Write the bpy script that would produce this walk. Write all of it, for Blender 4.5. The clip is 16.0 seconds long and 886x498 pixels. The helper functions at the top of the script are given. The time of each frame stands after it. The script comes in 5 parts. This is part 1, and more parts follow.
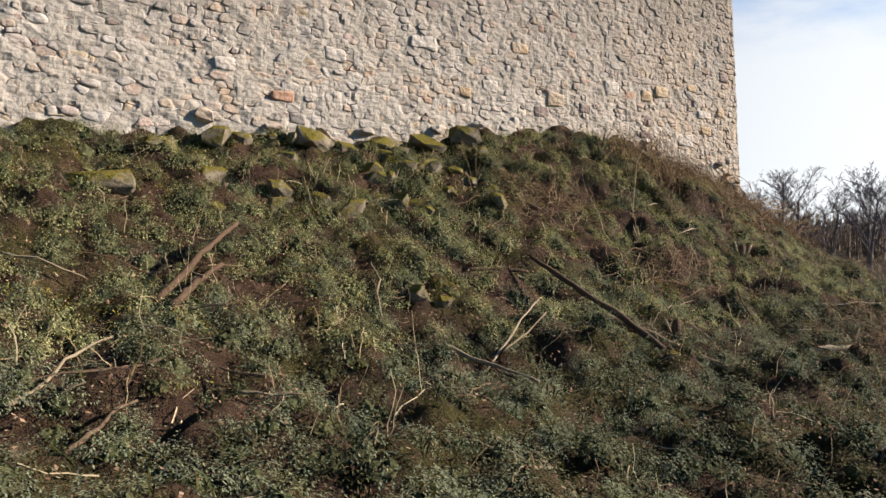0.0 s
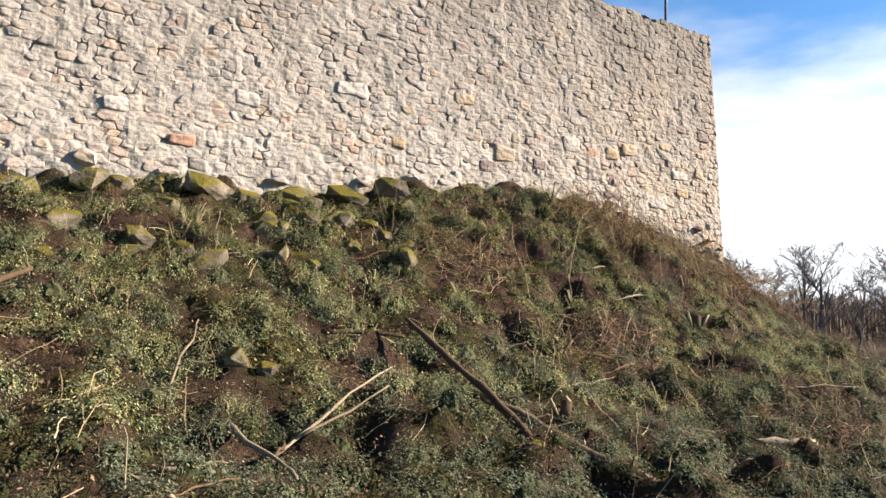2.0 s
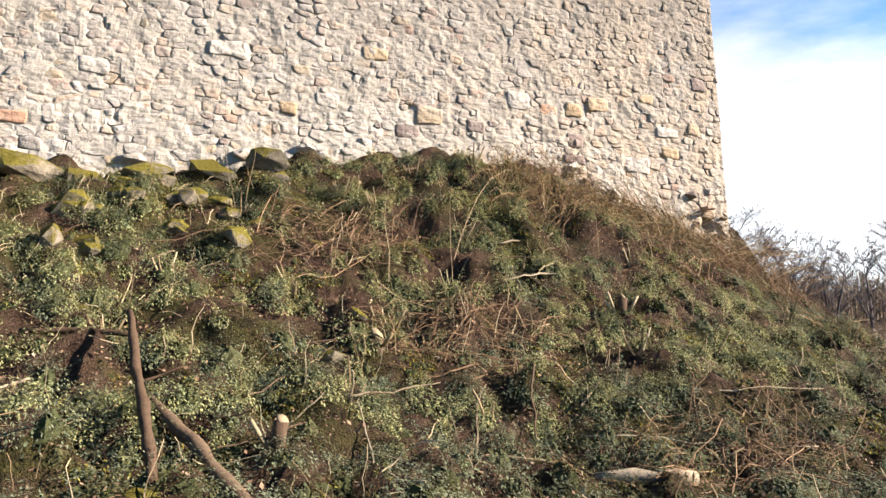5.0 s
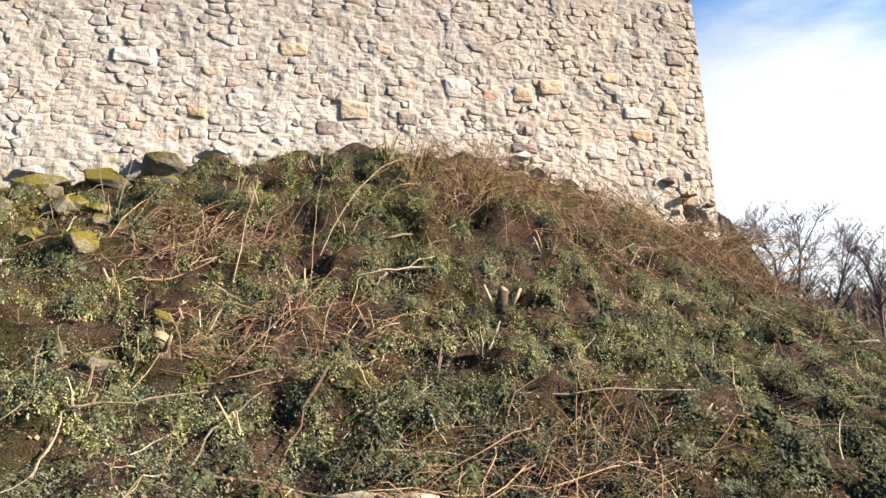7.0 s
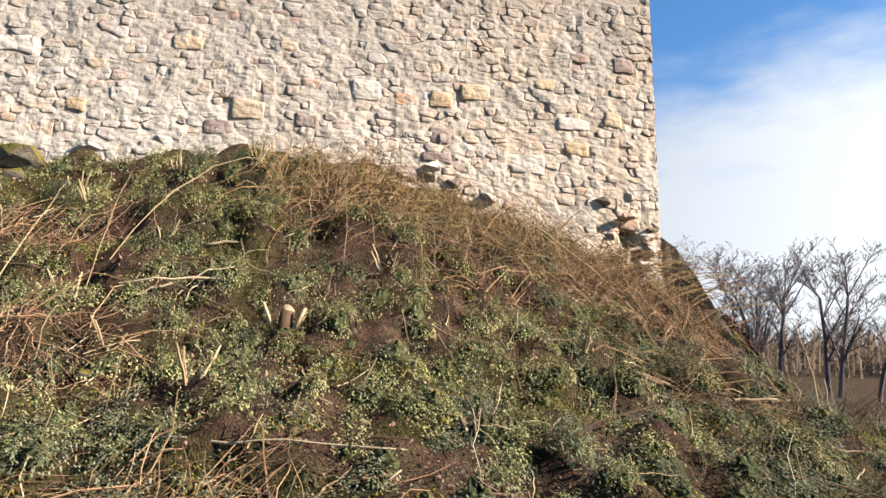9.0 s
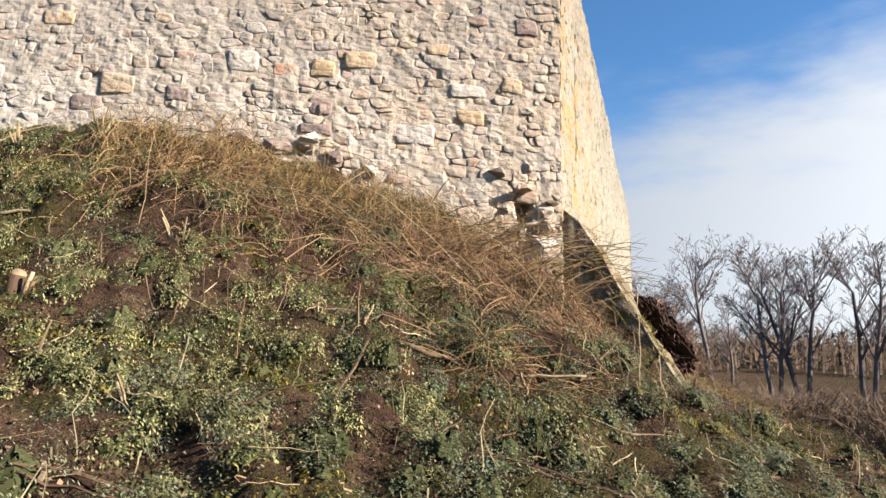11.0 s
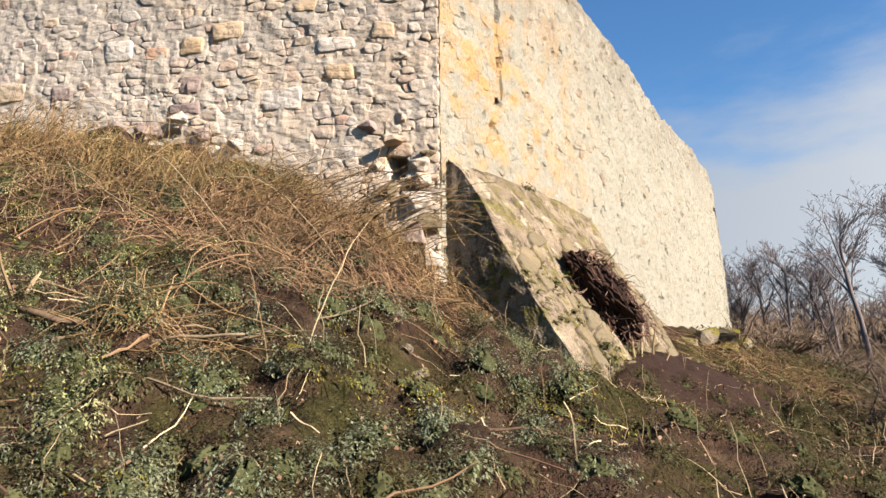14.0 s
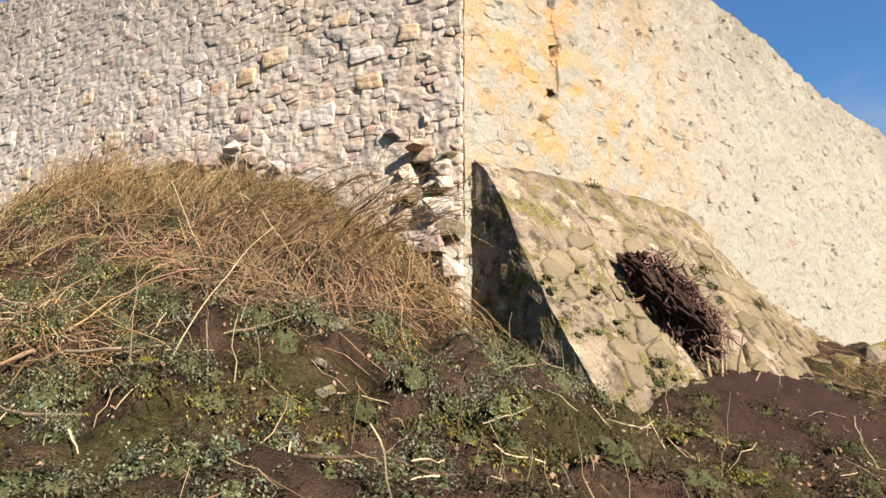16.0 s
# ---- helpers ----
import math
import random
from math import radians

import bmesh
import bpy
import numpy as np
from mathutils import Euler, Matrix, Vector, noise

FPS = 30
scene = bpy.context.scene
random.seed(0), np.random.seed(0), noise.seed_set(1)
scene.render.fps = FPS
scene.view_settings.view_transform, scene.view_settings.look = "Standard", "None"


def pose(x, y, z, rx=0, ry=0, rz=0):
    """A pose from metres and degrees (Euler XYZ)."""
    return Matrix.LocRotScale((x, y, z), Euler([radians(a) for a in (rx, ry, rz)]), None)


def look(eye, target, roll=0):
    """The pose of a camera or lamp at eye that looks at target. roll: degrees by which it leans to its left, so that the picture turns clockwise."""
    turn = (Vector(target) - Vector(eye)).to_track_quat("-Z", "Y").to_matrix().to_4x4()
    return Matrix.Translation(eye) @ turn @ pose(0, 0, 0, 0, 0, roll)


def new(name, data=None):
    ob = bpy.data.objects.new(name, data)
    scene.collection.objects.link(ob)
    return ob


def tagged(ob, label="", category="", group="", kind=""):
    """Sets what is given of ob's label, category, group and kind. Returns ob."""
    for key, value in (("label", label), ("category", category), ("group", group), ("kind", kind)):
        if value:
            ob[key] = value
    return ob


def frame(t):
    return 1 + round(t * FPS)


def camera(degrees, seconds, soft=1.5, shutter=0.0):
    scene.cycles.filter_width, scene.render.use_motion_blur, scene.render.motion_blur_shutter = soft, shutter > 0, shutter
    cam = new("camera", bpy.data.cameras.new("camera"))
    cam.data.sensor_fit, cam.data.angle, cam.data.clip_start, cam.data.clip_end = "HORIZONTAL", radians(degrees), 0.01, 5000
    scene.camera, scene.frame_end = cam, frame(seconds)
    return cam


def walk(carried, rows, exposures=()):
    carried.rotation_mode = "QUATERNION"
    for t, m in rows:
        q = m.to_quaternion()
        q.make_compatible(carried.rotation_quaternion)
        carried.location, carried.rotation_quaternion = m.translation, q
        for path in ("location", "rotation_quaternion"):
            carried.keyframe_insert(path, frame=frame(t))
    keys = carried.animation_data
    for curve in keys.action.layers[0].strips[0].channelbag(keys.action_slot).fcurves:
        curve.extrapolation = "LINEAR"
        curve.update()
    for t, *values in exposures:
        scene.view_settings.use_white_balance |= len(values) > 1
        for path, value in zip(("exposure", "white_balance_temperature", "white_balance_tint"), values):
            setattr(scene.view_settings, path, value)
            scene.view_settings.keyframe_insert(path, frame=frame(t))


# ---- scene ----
cam = camera(66.6, 16.0)
PATH = [
    (0, (-14.012, -9.784, 2.700), (-11.912, -6.380, 2.648), 0.86),
    (0.5, (-13.464, -9.757, 2.667), (-11.479, -6.297, 2.962), 2.97),
    (1, (-12.992, -9.709, 2.597), (-10.965, -6.284, 2.995), 4.24),
    (1.5, (-12.540, -9.700, 2.604), (-10.537, -6.258, 2.979), 3.30),
    (2, (-11.974, -9.623, 2.605), (-10.047, -6.137, 2.976), 2.18),
    (2.5, (-11.466, -9.551, 2.626), (-9.610, -6.024, 2.974), 1.47),
    (3, (-10.904, -9.467, 2.632), (-9.130, -5.896, 2.950), 1.15),
    (3.5, (-10.401, -9.379, 2.646), (-8.698, -5.771, 2.927), 1.04),
    (4, (-9.855, -9.326, 2.646), (-8.240, -5.677, 2.922), 0.82),
    (4.2, (-9.641, -9.293, 2.664), (-8.060, -5.628, 2.935), 0.97),
    (6.3, (-7.240, -9.092, 2.341), (-6.107, -5.290, 2.852), -1.26),
    (6.5, (-6.989, -9.096, 2.330), (-5.922, -5.276, 2.849), -1.25),
    (7, (-6.393, -9.037, 2.359), (-5.446, -5.179, 2.826), -1.49),
    (7.5, (-5.846, -9.024, 2.366), (-4.965, -5.154, 2.865), -0.68),
    (8, (-5.226, -8.787, 2.385), (-4.420, -4.914, 2.978), 0.92),
    (8.5, (-4.645, -8.659, 2.433), (-3.947, -4.766, 3.026), 1.88),
    (9, (-3.986, -8.552, 2.418), (-3.417, -4.638, 3.015), 2.13),
    (9.5, (-3.380, -8.454, 2.398), (-2.918, -4.526, 2.993), 2.41),
    (10, (-2.794, -8.362, 2.369), (-2.405, -4.428, 2.978), 2.42),
    (10.2, (-2.596, -8.326, 2.344), (-2.218, -4.392, 2.962), 2.41),
    (12.3, (-0.127, -7.721, 2.151), (-0.273, -3.765, 2.726), 0.87),
    (12.5, (0.100, -7.631, 2.133), (-0.110, -3.678, 2.711), 0.60),
    (13, (0.625, -7.453, 2.047), (0.302, -3.511, 2.645), -0.41),
    (13.5, (1.120, -7.325, 2.010), (0.657, -3.397, 2.606), -1.04),
    (14, (1.635, -7.019, 1.986), (0.919, -3.130, 2.584), -1.46),
    (14.5, (2.061, -6.659, 1.979), (1.065, -2.830, 2.571), -1.58),
    (15, (2.479, -6.334, 1.969), (1.170, -2.609, 2.612), -1.62),
    (15.5, (2.843, -6.032, 1.941), (1.259, -2.436, 2.687), -1.42),
    (16, (3.193, -5.789, 1.869), (1.355, -2.323, 2.649), -1.57),
]
EXPOSURES = [(0, 1.56), (0.5, 1.78), (1, 1.94), (2, 2.02), (3, 2.12), (4, 2.20), (7, 2.22), (8.5, 2.16), (10, 2.06), (13, 1.95), (16, 1.85)]
walk(cam, [(t, look(e, g, r)) for t, e, g, r in PATH], EXPOSURES)

# ---- world, sun ----
SUN_AZ, SUN_EL = 112.5, 27.0      # degrees clockwise from +y, and above the horizon
world = bpy.data.worlds.new("world")
scene.world = world
world.use_nodes = True
wn, wl = world.node_tree.nodes, world.node_tree.links
wn.clear()
w_out, w_bg = wn.new("ShaderNodeOutputWorld"), wn.new("ShaderNodeBackground")
sky = wn.new("ShaderNodeTexSky")
sky.sky_type, sky.sun_disc = "NISHITA", False
sky.sun_elevation, sky.sun_rotation = radians(SUN_EL), radians(SUN_AZ)
sky.air_density, sky.dust_density, sky.ozone_density = 1.0, 0.3, 3.0
w_tc, w_map, w_sep = wn.new("ShaderNodeTexCoord"), wn.new("ShaderNodeMapping"), wn.new("ShaderNodeSeparateXYZ")
w_map.inputs["Scale"].default_value = (1.6, 1.6, 5.0)
w_noise = wn.new("ShaderNodeTexNoise")
w_noise.inputs["Scale"].default_value, w_noise.inputs["Detail"].default_value = 2.2, 7.0
w_noise.inputs["Roughness"].default_value = 0.55
wl.new(w_tc.outputs["Generated"], w_map.inputs["Vector"])
wl.new(w_map.outputs["Vector"], w_noise.inputs["Vector"])
wl.new(w_tc.outputs["Generated"], w_sep.inputs["Vector"])
# a bank of cloud in the north whose upper edge climbs towards +x
w_edge = wn.new("ShaderNodeMath"); w_edge.operation = "MULTIPLY_ADD"
w_edge.inputs[1].default_value = 0.26
w_north = wn.new("ShaderNodeMath"); w_north.operation = "MULTIPLY_ADD"
w_north.inputs[1].default_value, w_north.inputs[2].default_value = 0.26, 0.03
wl.new(w_sep.outputs["Y"], w_north.inputs[0])
wl.new(w_north.outputs[0], w_edge.inputs[2])
wl.new(w_sep.outputs["X"], w_edge.inputs[0])
w_sub = wn.new("ShaderNodeMath"); w_sub.operation = "SUBTRACT"
wl.new(w_edge.outputs[0], w_sub.inputs[0]); wl.new(w_sep.outputs["Z"], w_sub.inputs[1])
w_wave = wn.new("ShaderNodeMath"); w_wave.operation = "MULTIPLY_ADD"
w_wave.inputs[1].default_value = 0.34
wl.new(w_noise.outputs["Fac"], w_wave.inputs[0])
wl.new(w_sub.outputs[0], w_wave.inputs[2])
w_mask = wn.new("ShaderNodeMapRange"); w_mask.interpolation_type = "SMOOTHSTEP"
w_mask.inputs["From Min"].default_value, w_mask.inputs["From Max"].default_value = 0.11, 0.30
w_mask.inputs["To Max"].default_value = 0.93
wl.new(w_wave.outputs[0], w_mask.inputs["Value"])
w_mix = wn.new("ShaderNodeMix"); w_mix.data_type = "RGBA"
wl.new(w_mask.outputs["Result"], w_mix.inputs["Factor"])
w_tint = wn.new("ShaderNodeMix"); w_tint.data_type, w_tint.blend_type = "RGBA", "MULTIPLY"
w_tint.inputs["Factor"].default_value, w_tint.inputs["B"].default_value = 1.0, (0.55, 0.82, 1.0, 1)
wl.new(sky.outputs["Color"], w_tint.inputs["A"])
wl.new(w_tint.outputs["Result"], w_mix.inputs["A"])
w_glow = wn.new("ShaderNodeMix"); w_glow.data_type = "RGBA"
w_glow.inputs["A"].default_value, w_glow.inputs["B"].default_value = (2.65, 2.85, 3.15, 1), (8.3, 8.4, 8.5, 1)
w_east = wn.new("ShaderNodeMath"); w_east.operation = "POWER"; w_east.use_clamp = True
w_east.inputs[1].default_value = 2.0
w_pos = wn.new("ShaderNodeMath"); w_pos.operation = "MAXIMUM"; w_pos.inputs[1].default_value = 0.0
wl.new(w_sep.outputs["X"], w_pos.inputs[0])
wl.new(w_pos.outputs[0], w_east.inputs[0])
wl.new(w_east.outputs[0], w_glow.inputs["Factor"])
wl.new(w_glow.outputs["Result"], w_mix.inputs["B"])
wl.new(w_mix.outputs["Result"], w_bg.inputs["Color"])
w_bg.inputs["Strength"].default_value = 0.05
wl.new(w_bg.outputs[0], w_out.inputs["Surface"])

sun_light = bpy.data.lights.new("sun", "SUN")
sun_light.energy, sun_light.angle, sun_light.color = 5.0, radians(0.55), (1.0, 0.89, 0.80)
sun = new("sun", sun_light)
_az, _el = radians(SUN_AZ), radians(SUN_EL)
sun.matrix_world = look((30 * math.sin(_az), 30 * math.cos(_az), 20), (30 * math.sin(_az) - math.sin(_az) * math.cos(_el), 30 * math.cos(_az) - math.cos(_az) * math.cos(_el), 20 - math.sin(_el)))


# ---- helpers ----
def part(name, me, material, parent=None, label=""):
    """Links a bmesh or mesh as one object, under parent where given."""
    if isinstance(me, bmesh.types.BMesh):
        bm, me = me, bpy.data.meshes.new(name)
        bm.to_mesh(me)
        bm.free()
    if not me.materials:
        me.materials.append(material)
    ob = new(name, me)
    if parent is not None:
        ob.parent = parent
    if label:
        ob["label"] = label
    return ob


def mesh_of(name, verts, faces, smooth=False):
    me = bpy.data.meshes.new(name)
    me.from_pydata([tuple(v) for v in verts], [], [tuple(f) for f in faces])
    if smooth:
        me.polygons.foreach_set("use_smooth", [True] * len(me.polygons))
    me.update()
    return me


def empty(name, x, y, z, **tags):
    ob = new(name)
    ob.empty_display_size = 0.2
    ob.matrix_world = pose(x, y, z)
    return tagged(ob, **tags)


def lerp(table, x):
    return float(np.interp(x, [p[0] for p in table], [p[1] for p in table]))


def n3(x, y, z=0.0):
    return noise.noise(Vector((x, y, z)))


# ---- materials ----
class Mat:
    """A node material with small helpers."""
    def __init__(self, name, rough=0.9, metal=0.0):
        self.m = bpy.data.materials.new(name)
        self.m.use_nodes = True
        self.n, self.l = self.m.node_tree.nodes, self.m.node_tree.links
        self.b = self.n["Principled BSDF"]
        self.b.inputs["Roughness"].default_value = rough
        self.b.inputs["Metallic"].default_value = metal
        self.b.inputs["Specular IOR Level"].default_value = 0.06
        self.tc = self.n.new("ShaderNodeNewGeometry")

    def noise(self, scale, detail=4.0, rough=0.6, stretch=None, space="Position"):
        t = self.n.new("ShaderNodeTexNoise")
        t.inputs["Scale"].default_value, t.inputs["Detail"].default_value, t.inputs["Roughness"].default_value = scale, detail, rough
        if stretch:
            mp = self.n.new("ShaderNodeMapping")
            mp.inputs["Scale"].default_value = stretch
            self.l.new(self.tc.outputs[space], mp.inputs["Vector"])
            self.l.new(mp.outputs["Vector"], t.inputs["Vector"])
        else:
            self.l.new(self.tc.outputs[space], t.inputs["Vector"])
        return t.outputs["Fac"]

    def cells(self, scale, stretch=(1, 1, 1)):
        mp, t = self.n.new("ShaderNodeMapping"), self.n.new("ShaderNodeTexVoronoi")
        mp.inputs["Scale"].default_value = stretch
        t.inputs["Scale"].default_value = scale
        self.l.new(self.tc.outputs["Position"], mp.inputs["Vector"])
        self.l.new(mp.outputs["Vector"], t.inputs["Vector"])
        return t.outputs["Distance"]

    def ramp(self, fac, *stops):
        r = self.n.new("ShaderNodeValToRGB")
        e = r.color_ramp.elements
        while len(e) < len(stops):
            e.new(0.5)
        for el, (p, c) in zip(e, stops):
            el.position, el.color = p, (*c, 1)
        self.l.new(fac, r.inputs["Fac"])
        return r.outputs["Color"]

    def span(self, fac, a, b, lo=0.0, hi=1.0):
        r = self.n.new("ShaderNodeMapRange")
        for k, v in (("From Min", a), ("From Max", b), ("To Min", lo), ("To Max", hi)):
            r.inputs[k].default_value = v
        self.l.new(fac, r.inputs["Value"])
        return r.outputs["Result"]

    def math(self, op, a, b):
        r = self.n.new("ShaderNodeMath")
        r.operation = op
        for i, v in enumerate((a, b)):
            if isinstance(v, (int, float)):
                r.inputs[i].default_value = v
            else:
                self.l.new(v, r.inputs[i])
        return r.outputs[0]

    def mix(self, fac, a, b, kind="MIX"):
        r = self.n.new("ShaderNodeMix")
        r.data_type, r.blend_type = "RGBA", kind
        for k, v in (("Factor", fac), ("A", a), ("B", b)):
            if isinstance(v, (int, float)):
                r.inputs[k].default_value = v
            elif isinstance(v, tuple):
                r.inputs[k].default_value = (*v, 1)
            else:
                self.l.new(v, r.inputs[k])
        return r.outputs["Result"]

    def rand(self):
        """One random value for each loose piece, be it an object or an island of a mesh."""
        a, b = self.n.new("ShaderNodeObjectInfo"), self.n.new("ShaderNodeNewGeometry")
        return self.math("FRACT", self.math("ADD", a.outputs["Random"], b.outputs["Random Per Island"]), 0.0)

    def upward(self):
        g, s = self.n.new("ShaderNodeNewGeometry"), self.n.new("ShaderNodeSeparateXYZ")
        self.l.new(g.outputs["Normal"], s.inputs["Vector"])
        return s.outputs["Z"]

    def done(self, color, bump=None, strength=0.4, distance=0.02):
        self.l.new(color, self.b.inputs["Base Color"])
        if bump is not None:
            bp = self.n.new("ShaderNodeBump")
            bp.inputs["Strength"].default_value, bp.inputs["Distance"].default_value = strength, distance
            self.l.new(bump, bp.inputs["Height"])
            self.l.new(bp.outputs["Normal"], self.b.inputs["Normal"])
        return self.m


def stone_material(name, stops, stain, grain=(0.75, 1.15), weather=None):
    m = Mat(name, 0.92)
    base = m.ramp(m.rand(), *stops)
    blot = m.noise(2.3, 3)
    c = m.mix(m.span(blot, 0.45, 0.75), base, stain)
    if weather:
        sx = m.n.new("ShaderNodeSeparateXYZ")
        m.l.new(m.tc.outputs["Position"], sx.inputs["Vector"])
        c = m.mix(m.math("MULTIPLY", m.span(sx.outputs["X"], -6.5, 0.3, 0.0, 0.75), m.span(m.noise(1.3, 5, 0.65), 0.36, 0.60)), c, (0.345, 0.262, 0.178))
        c = m.mix(m.span(m.noise(0.55, 4, 0.6, (1, 1, 1.6)), 0.50, 0.66, 0.0, 0.55), c, (0.36, 0.265, 0.175))
        c = m.mix(m.span(m.noise(3.1, 5, 0.7), 0.58, 0.68, 0.0, 0.6), c, (0.20, 0.175, 0.15))
    if weather:
        sep = m.n.new("ShaderNodeSeparateXYZ")
        m.l.new(m.tc.outputs["Position"], sep.inputs["Vector"])
        c = m.mix(m.math("MULTIPLY", m.span(sep.outputs["Z"], 5.2, 8.6, 0.0, 0.9), m.span(m.noise(0.8, 6), 0.25, 0.55)), c, weather)
    g = m.noise(38, 5, 0.7)
    c = m.mix(1.0, c, m.ramp(g, (0.25, (grain[0],) * 3), (0.75, (grain[1],) * 3)), "MULTIPLY")
    return m.done(c, m.math("ADD", m.math("ADD", m.noise(9, 5, 0.6), m.math("MULTIPLY", g, 0.2)), m.math("MULTIPLY", m.cells(10, (0.8, 0.8, 1.4)), -0.55)), 1.0, 0.028)


M_STONE = stone_material("rubble_stone", [
    (0.0, (0.215, 0.19, 0.165)), (0.12, (0.32, 0.28, 0.235)), (0.28, (0.37, 0.335, 0.29)), (0.42, (0.275, 0.24, 0.20)), (0.56, (0.39, 0.345, 0.29)),
    (0.68, (0.36, 0.275, 0.195)), (0.76, (0.33, 0.245, 0.20)), (0.84, (0.40, 0.36, 0.31)), (0.90, (0.30, 0.195, 0.145)), (0.94, (0.17, 0.15, 0.135)), (1.0, (0.37, 0.285, 0.18))],
    (0.28, 0.25, 0.215), weather=(0.165, 0.145, 0.122))
M_OCHRE = stone_material("ochre_stone", [(0.0, (0.343, 0.246, 0.148)), (1.0, (0.367, 0.281, 0.183))], (0.312, 0.257, 0.195))
M_RED = stone_material("red_stone", [(0.0, (0.312, 0.187, 0.125)), (1.0, (0.359, 0.234, 0.148))], (0.312, 0.242, 0.187))
M_DARK = stone_material("brown_stone", [(0.0, (0.187, 0.140, 0.121)), (1.0, (0.226, 0.172, 0.144))], (0.203, 0.172, 0.148))
M_PALE = stone_material("cream_stone", [(0.0, (0.363, 0.323, 0.272)), (1.0, (0.392, 0.344, 0.287))], (0.348, 0.308, 0.259))


def side_stone_material(name, base_stops, mortar=False):
    """Pale stone, rusty ochre near the corner, grey and weathered towards the top."""
    m = Mat(name, 0.92)
    base = m.ramp(m.noise(1.1, 5) if mortar else m.rand(), *base_stops)
    d = m.n.new("ShaderNodeVectorMath")
    d.operation = "DISTANCE"
    d.inputs[1].default_value = (1.0, 1.5, 5.5)
    m.l.new(m.tc.outputs["Position"], d.inputs[0])
    sep = m.n.new("ShaderNodeSeparateXYZ")
    m.l.new(m.tc.outputs["Position"], sep.inputs["Vector"])
    ochre = m.math("MULTIPLY", m.span(d.outputs["Value"], 0.6, 4.2, 1.0, 0.0), m.span(m.noise(2.1, 7, 0.7), 0.46, 0.57))
    c = m.mix(m.math("MULTIPLY", ochre, 0.85), base, (0.296, 0.172, 0.064))
    grey = m.math("MULTIPLY", m.span(sep.outputs["Z"], 5.8, 8.4), m.span(m.noise(0.9, 6), 0.3, 0.6))
    c = m.mix(m.math("MULTIPLY", grey, 0.85), c, (0.116, 0.096, 0.074))
    c = m.mix(m.span(m.noise(2.6, 6, 0.7), 0.52, 0.64, 0.0, 0.8), c, (0.240, 0.216, 0.172))
    c = m.mix(m.span(m.noise(9.0, 6, 0.75), 0.58, 0.67, 0.0, 0.65), c, (0.096, 0.076, 0.054))
    g = m.noise(34, 5, 0.7)
    c = m.mix(1.0, c, m.ramp(g, (0.25, (0.70,) * 3), (0.75, (1.16,) * 3)), "MULTIPLY")
    return m.done(c, m.math("ADD", m.noise(11, 5), m.math("MULTIPLY", g, 0.4)), 1.0, 0.045)


M_STONE_SIDE = side_stone_material("side_wall_stone", [
    (0.0, (0.181, 0.167, 0.130)), (0.25, (0.216, 0.205, 0.163)), (0.5, (0.201, 0.185, 0.143)), (0.75, (0.223, 0.213, 0.170)),
    (0.92, (0.216, 0.183, 0.130)), (0.97, (0.185, 0.136, 0.095)), (1.0, (0.133, 0.111, 0.087))])
M_STONE_BUTT = stone_material("buttress_stone", [
    (0.0, (0.095, 0.076, 0.048)), (0.4, (0.138, 0.113, 0.071)), (0.7, (0.115, 0.092, 0.057)), (1.0, (0.169, 0.132, 0.080))], (0.107, 0.083, 0.046))


def mortar_material(name, a, b, weather=None):
    m = Mat(name, 0.95)
    c = m.mix(m.span(m.noise(1.1, 5), 0.35, 0.7), a, b)
    if weather:
        sx = m.n.new("ShaderNodeSeparateXYZ")
        m.l.new(m.tc.outputs["Position"], sx.inputs["Vector"])
        c = m.mix(m.math("MULTIPLY", m.span(sx.outputs["X"], -6.5, 0.3, 0.0, 0.75), m.span(m.noise(1.3, 5, 0.65), 0.36, 0.60)), c, (0.345, 0.262, 0.178))
        sep = m.n.new("ShaderNodeSeparateXYZ")
        m.l.new(m.tc.outputs["Position"], sep.inputs["Vector"])
        c = m.mix(m.math("MULTIPLY", m.span(sep.outputs["Z"], 5.2, 8.6, 0.0, 0.9), m.span(m.noise(0.8, 6), 0.25, 0.55)), c, weather)
    g = m.noise(60, 4, 0.7)
    c = m.mix(1.0, c, m.ramp(g, (0.3, (0.7,) * 3), (0.75, (1.15,) * 3)), "MULTIPLY")
    return m.done(c, m.math("ADD", m.math("ADD", m.noise(8, 5, 0.6), m.math("MULTIPLY", g, 0.2)), m.math("MULTIPLY", m.cells(10, (0.8, 0.8, 1.4)), -0.55)), 1.0, 0.028)


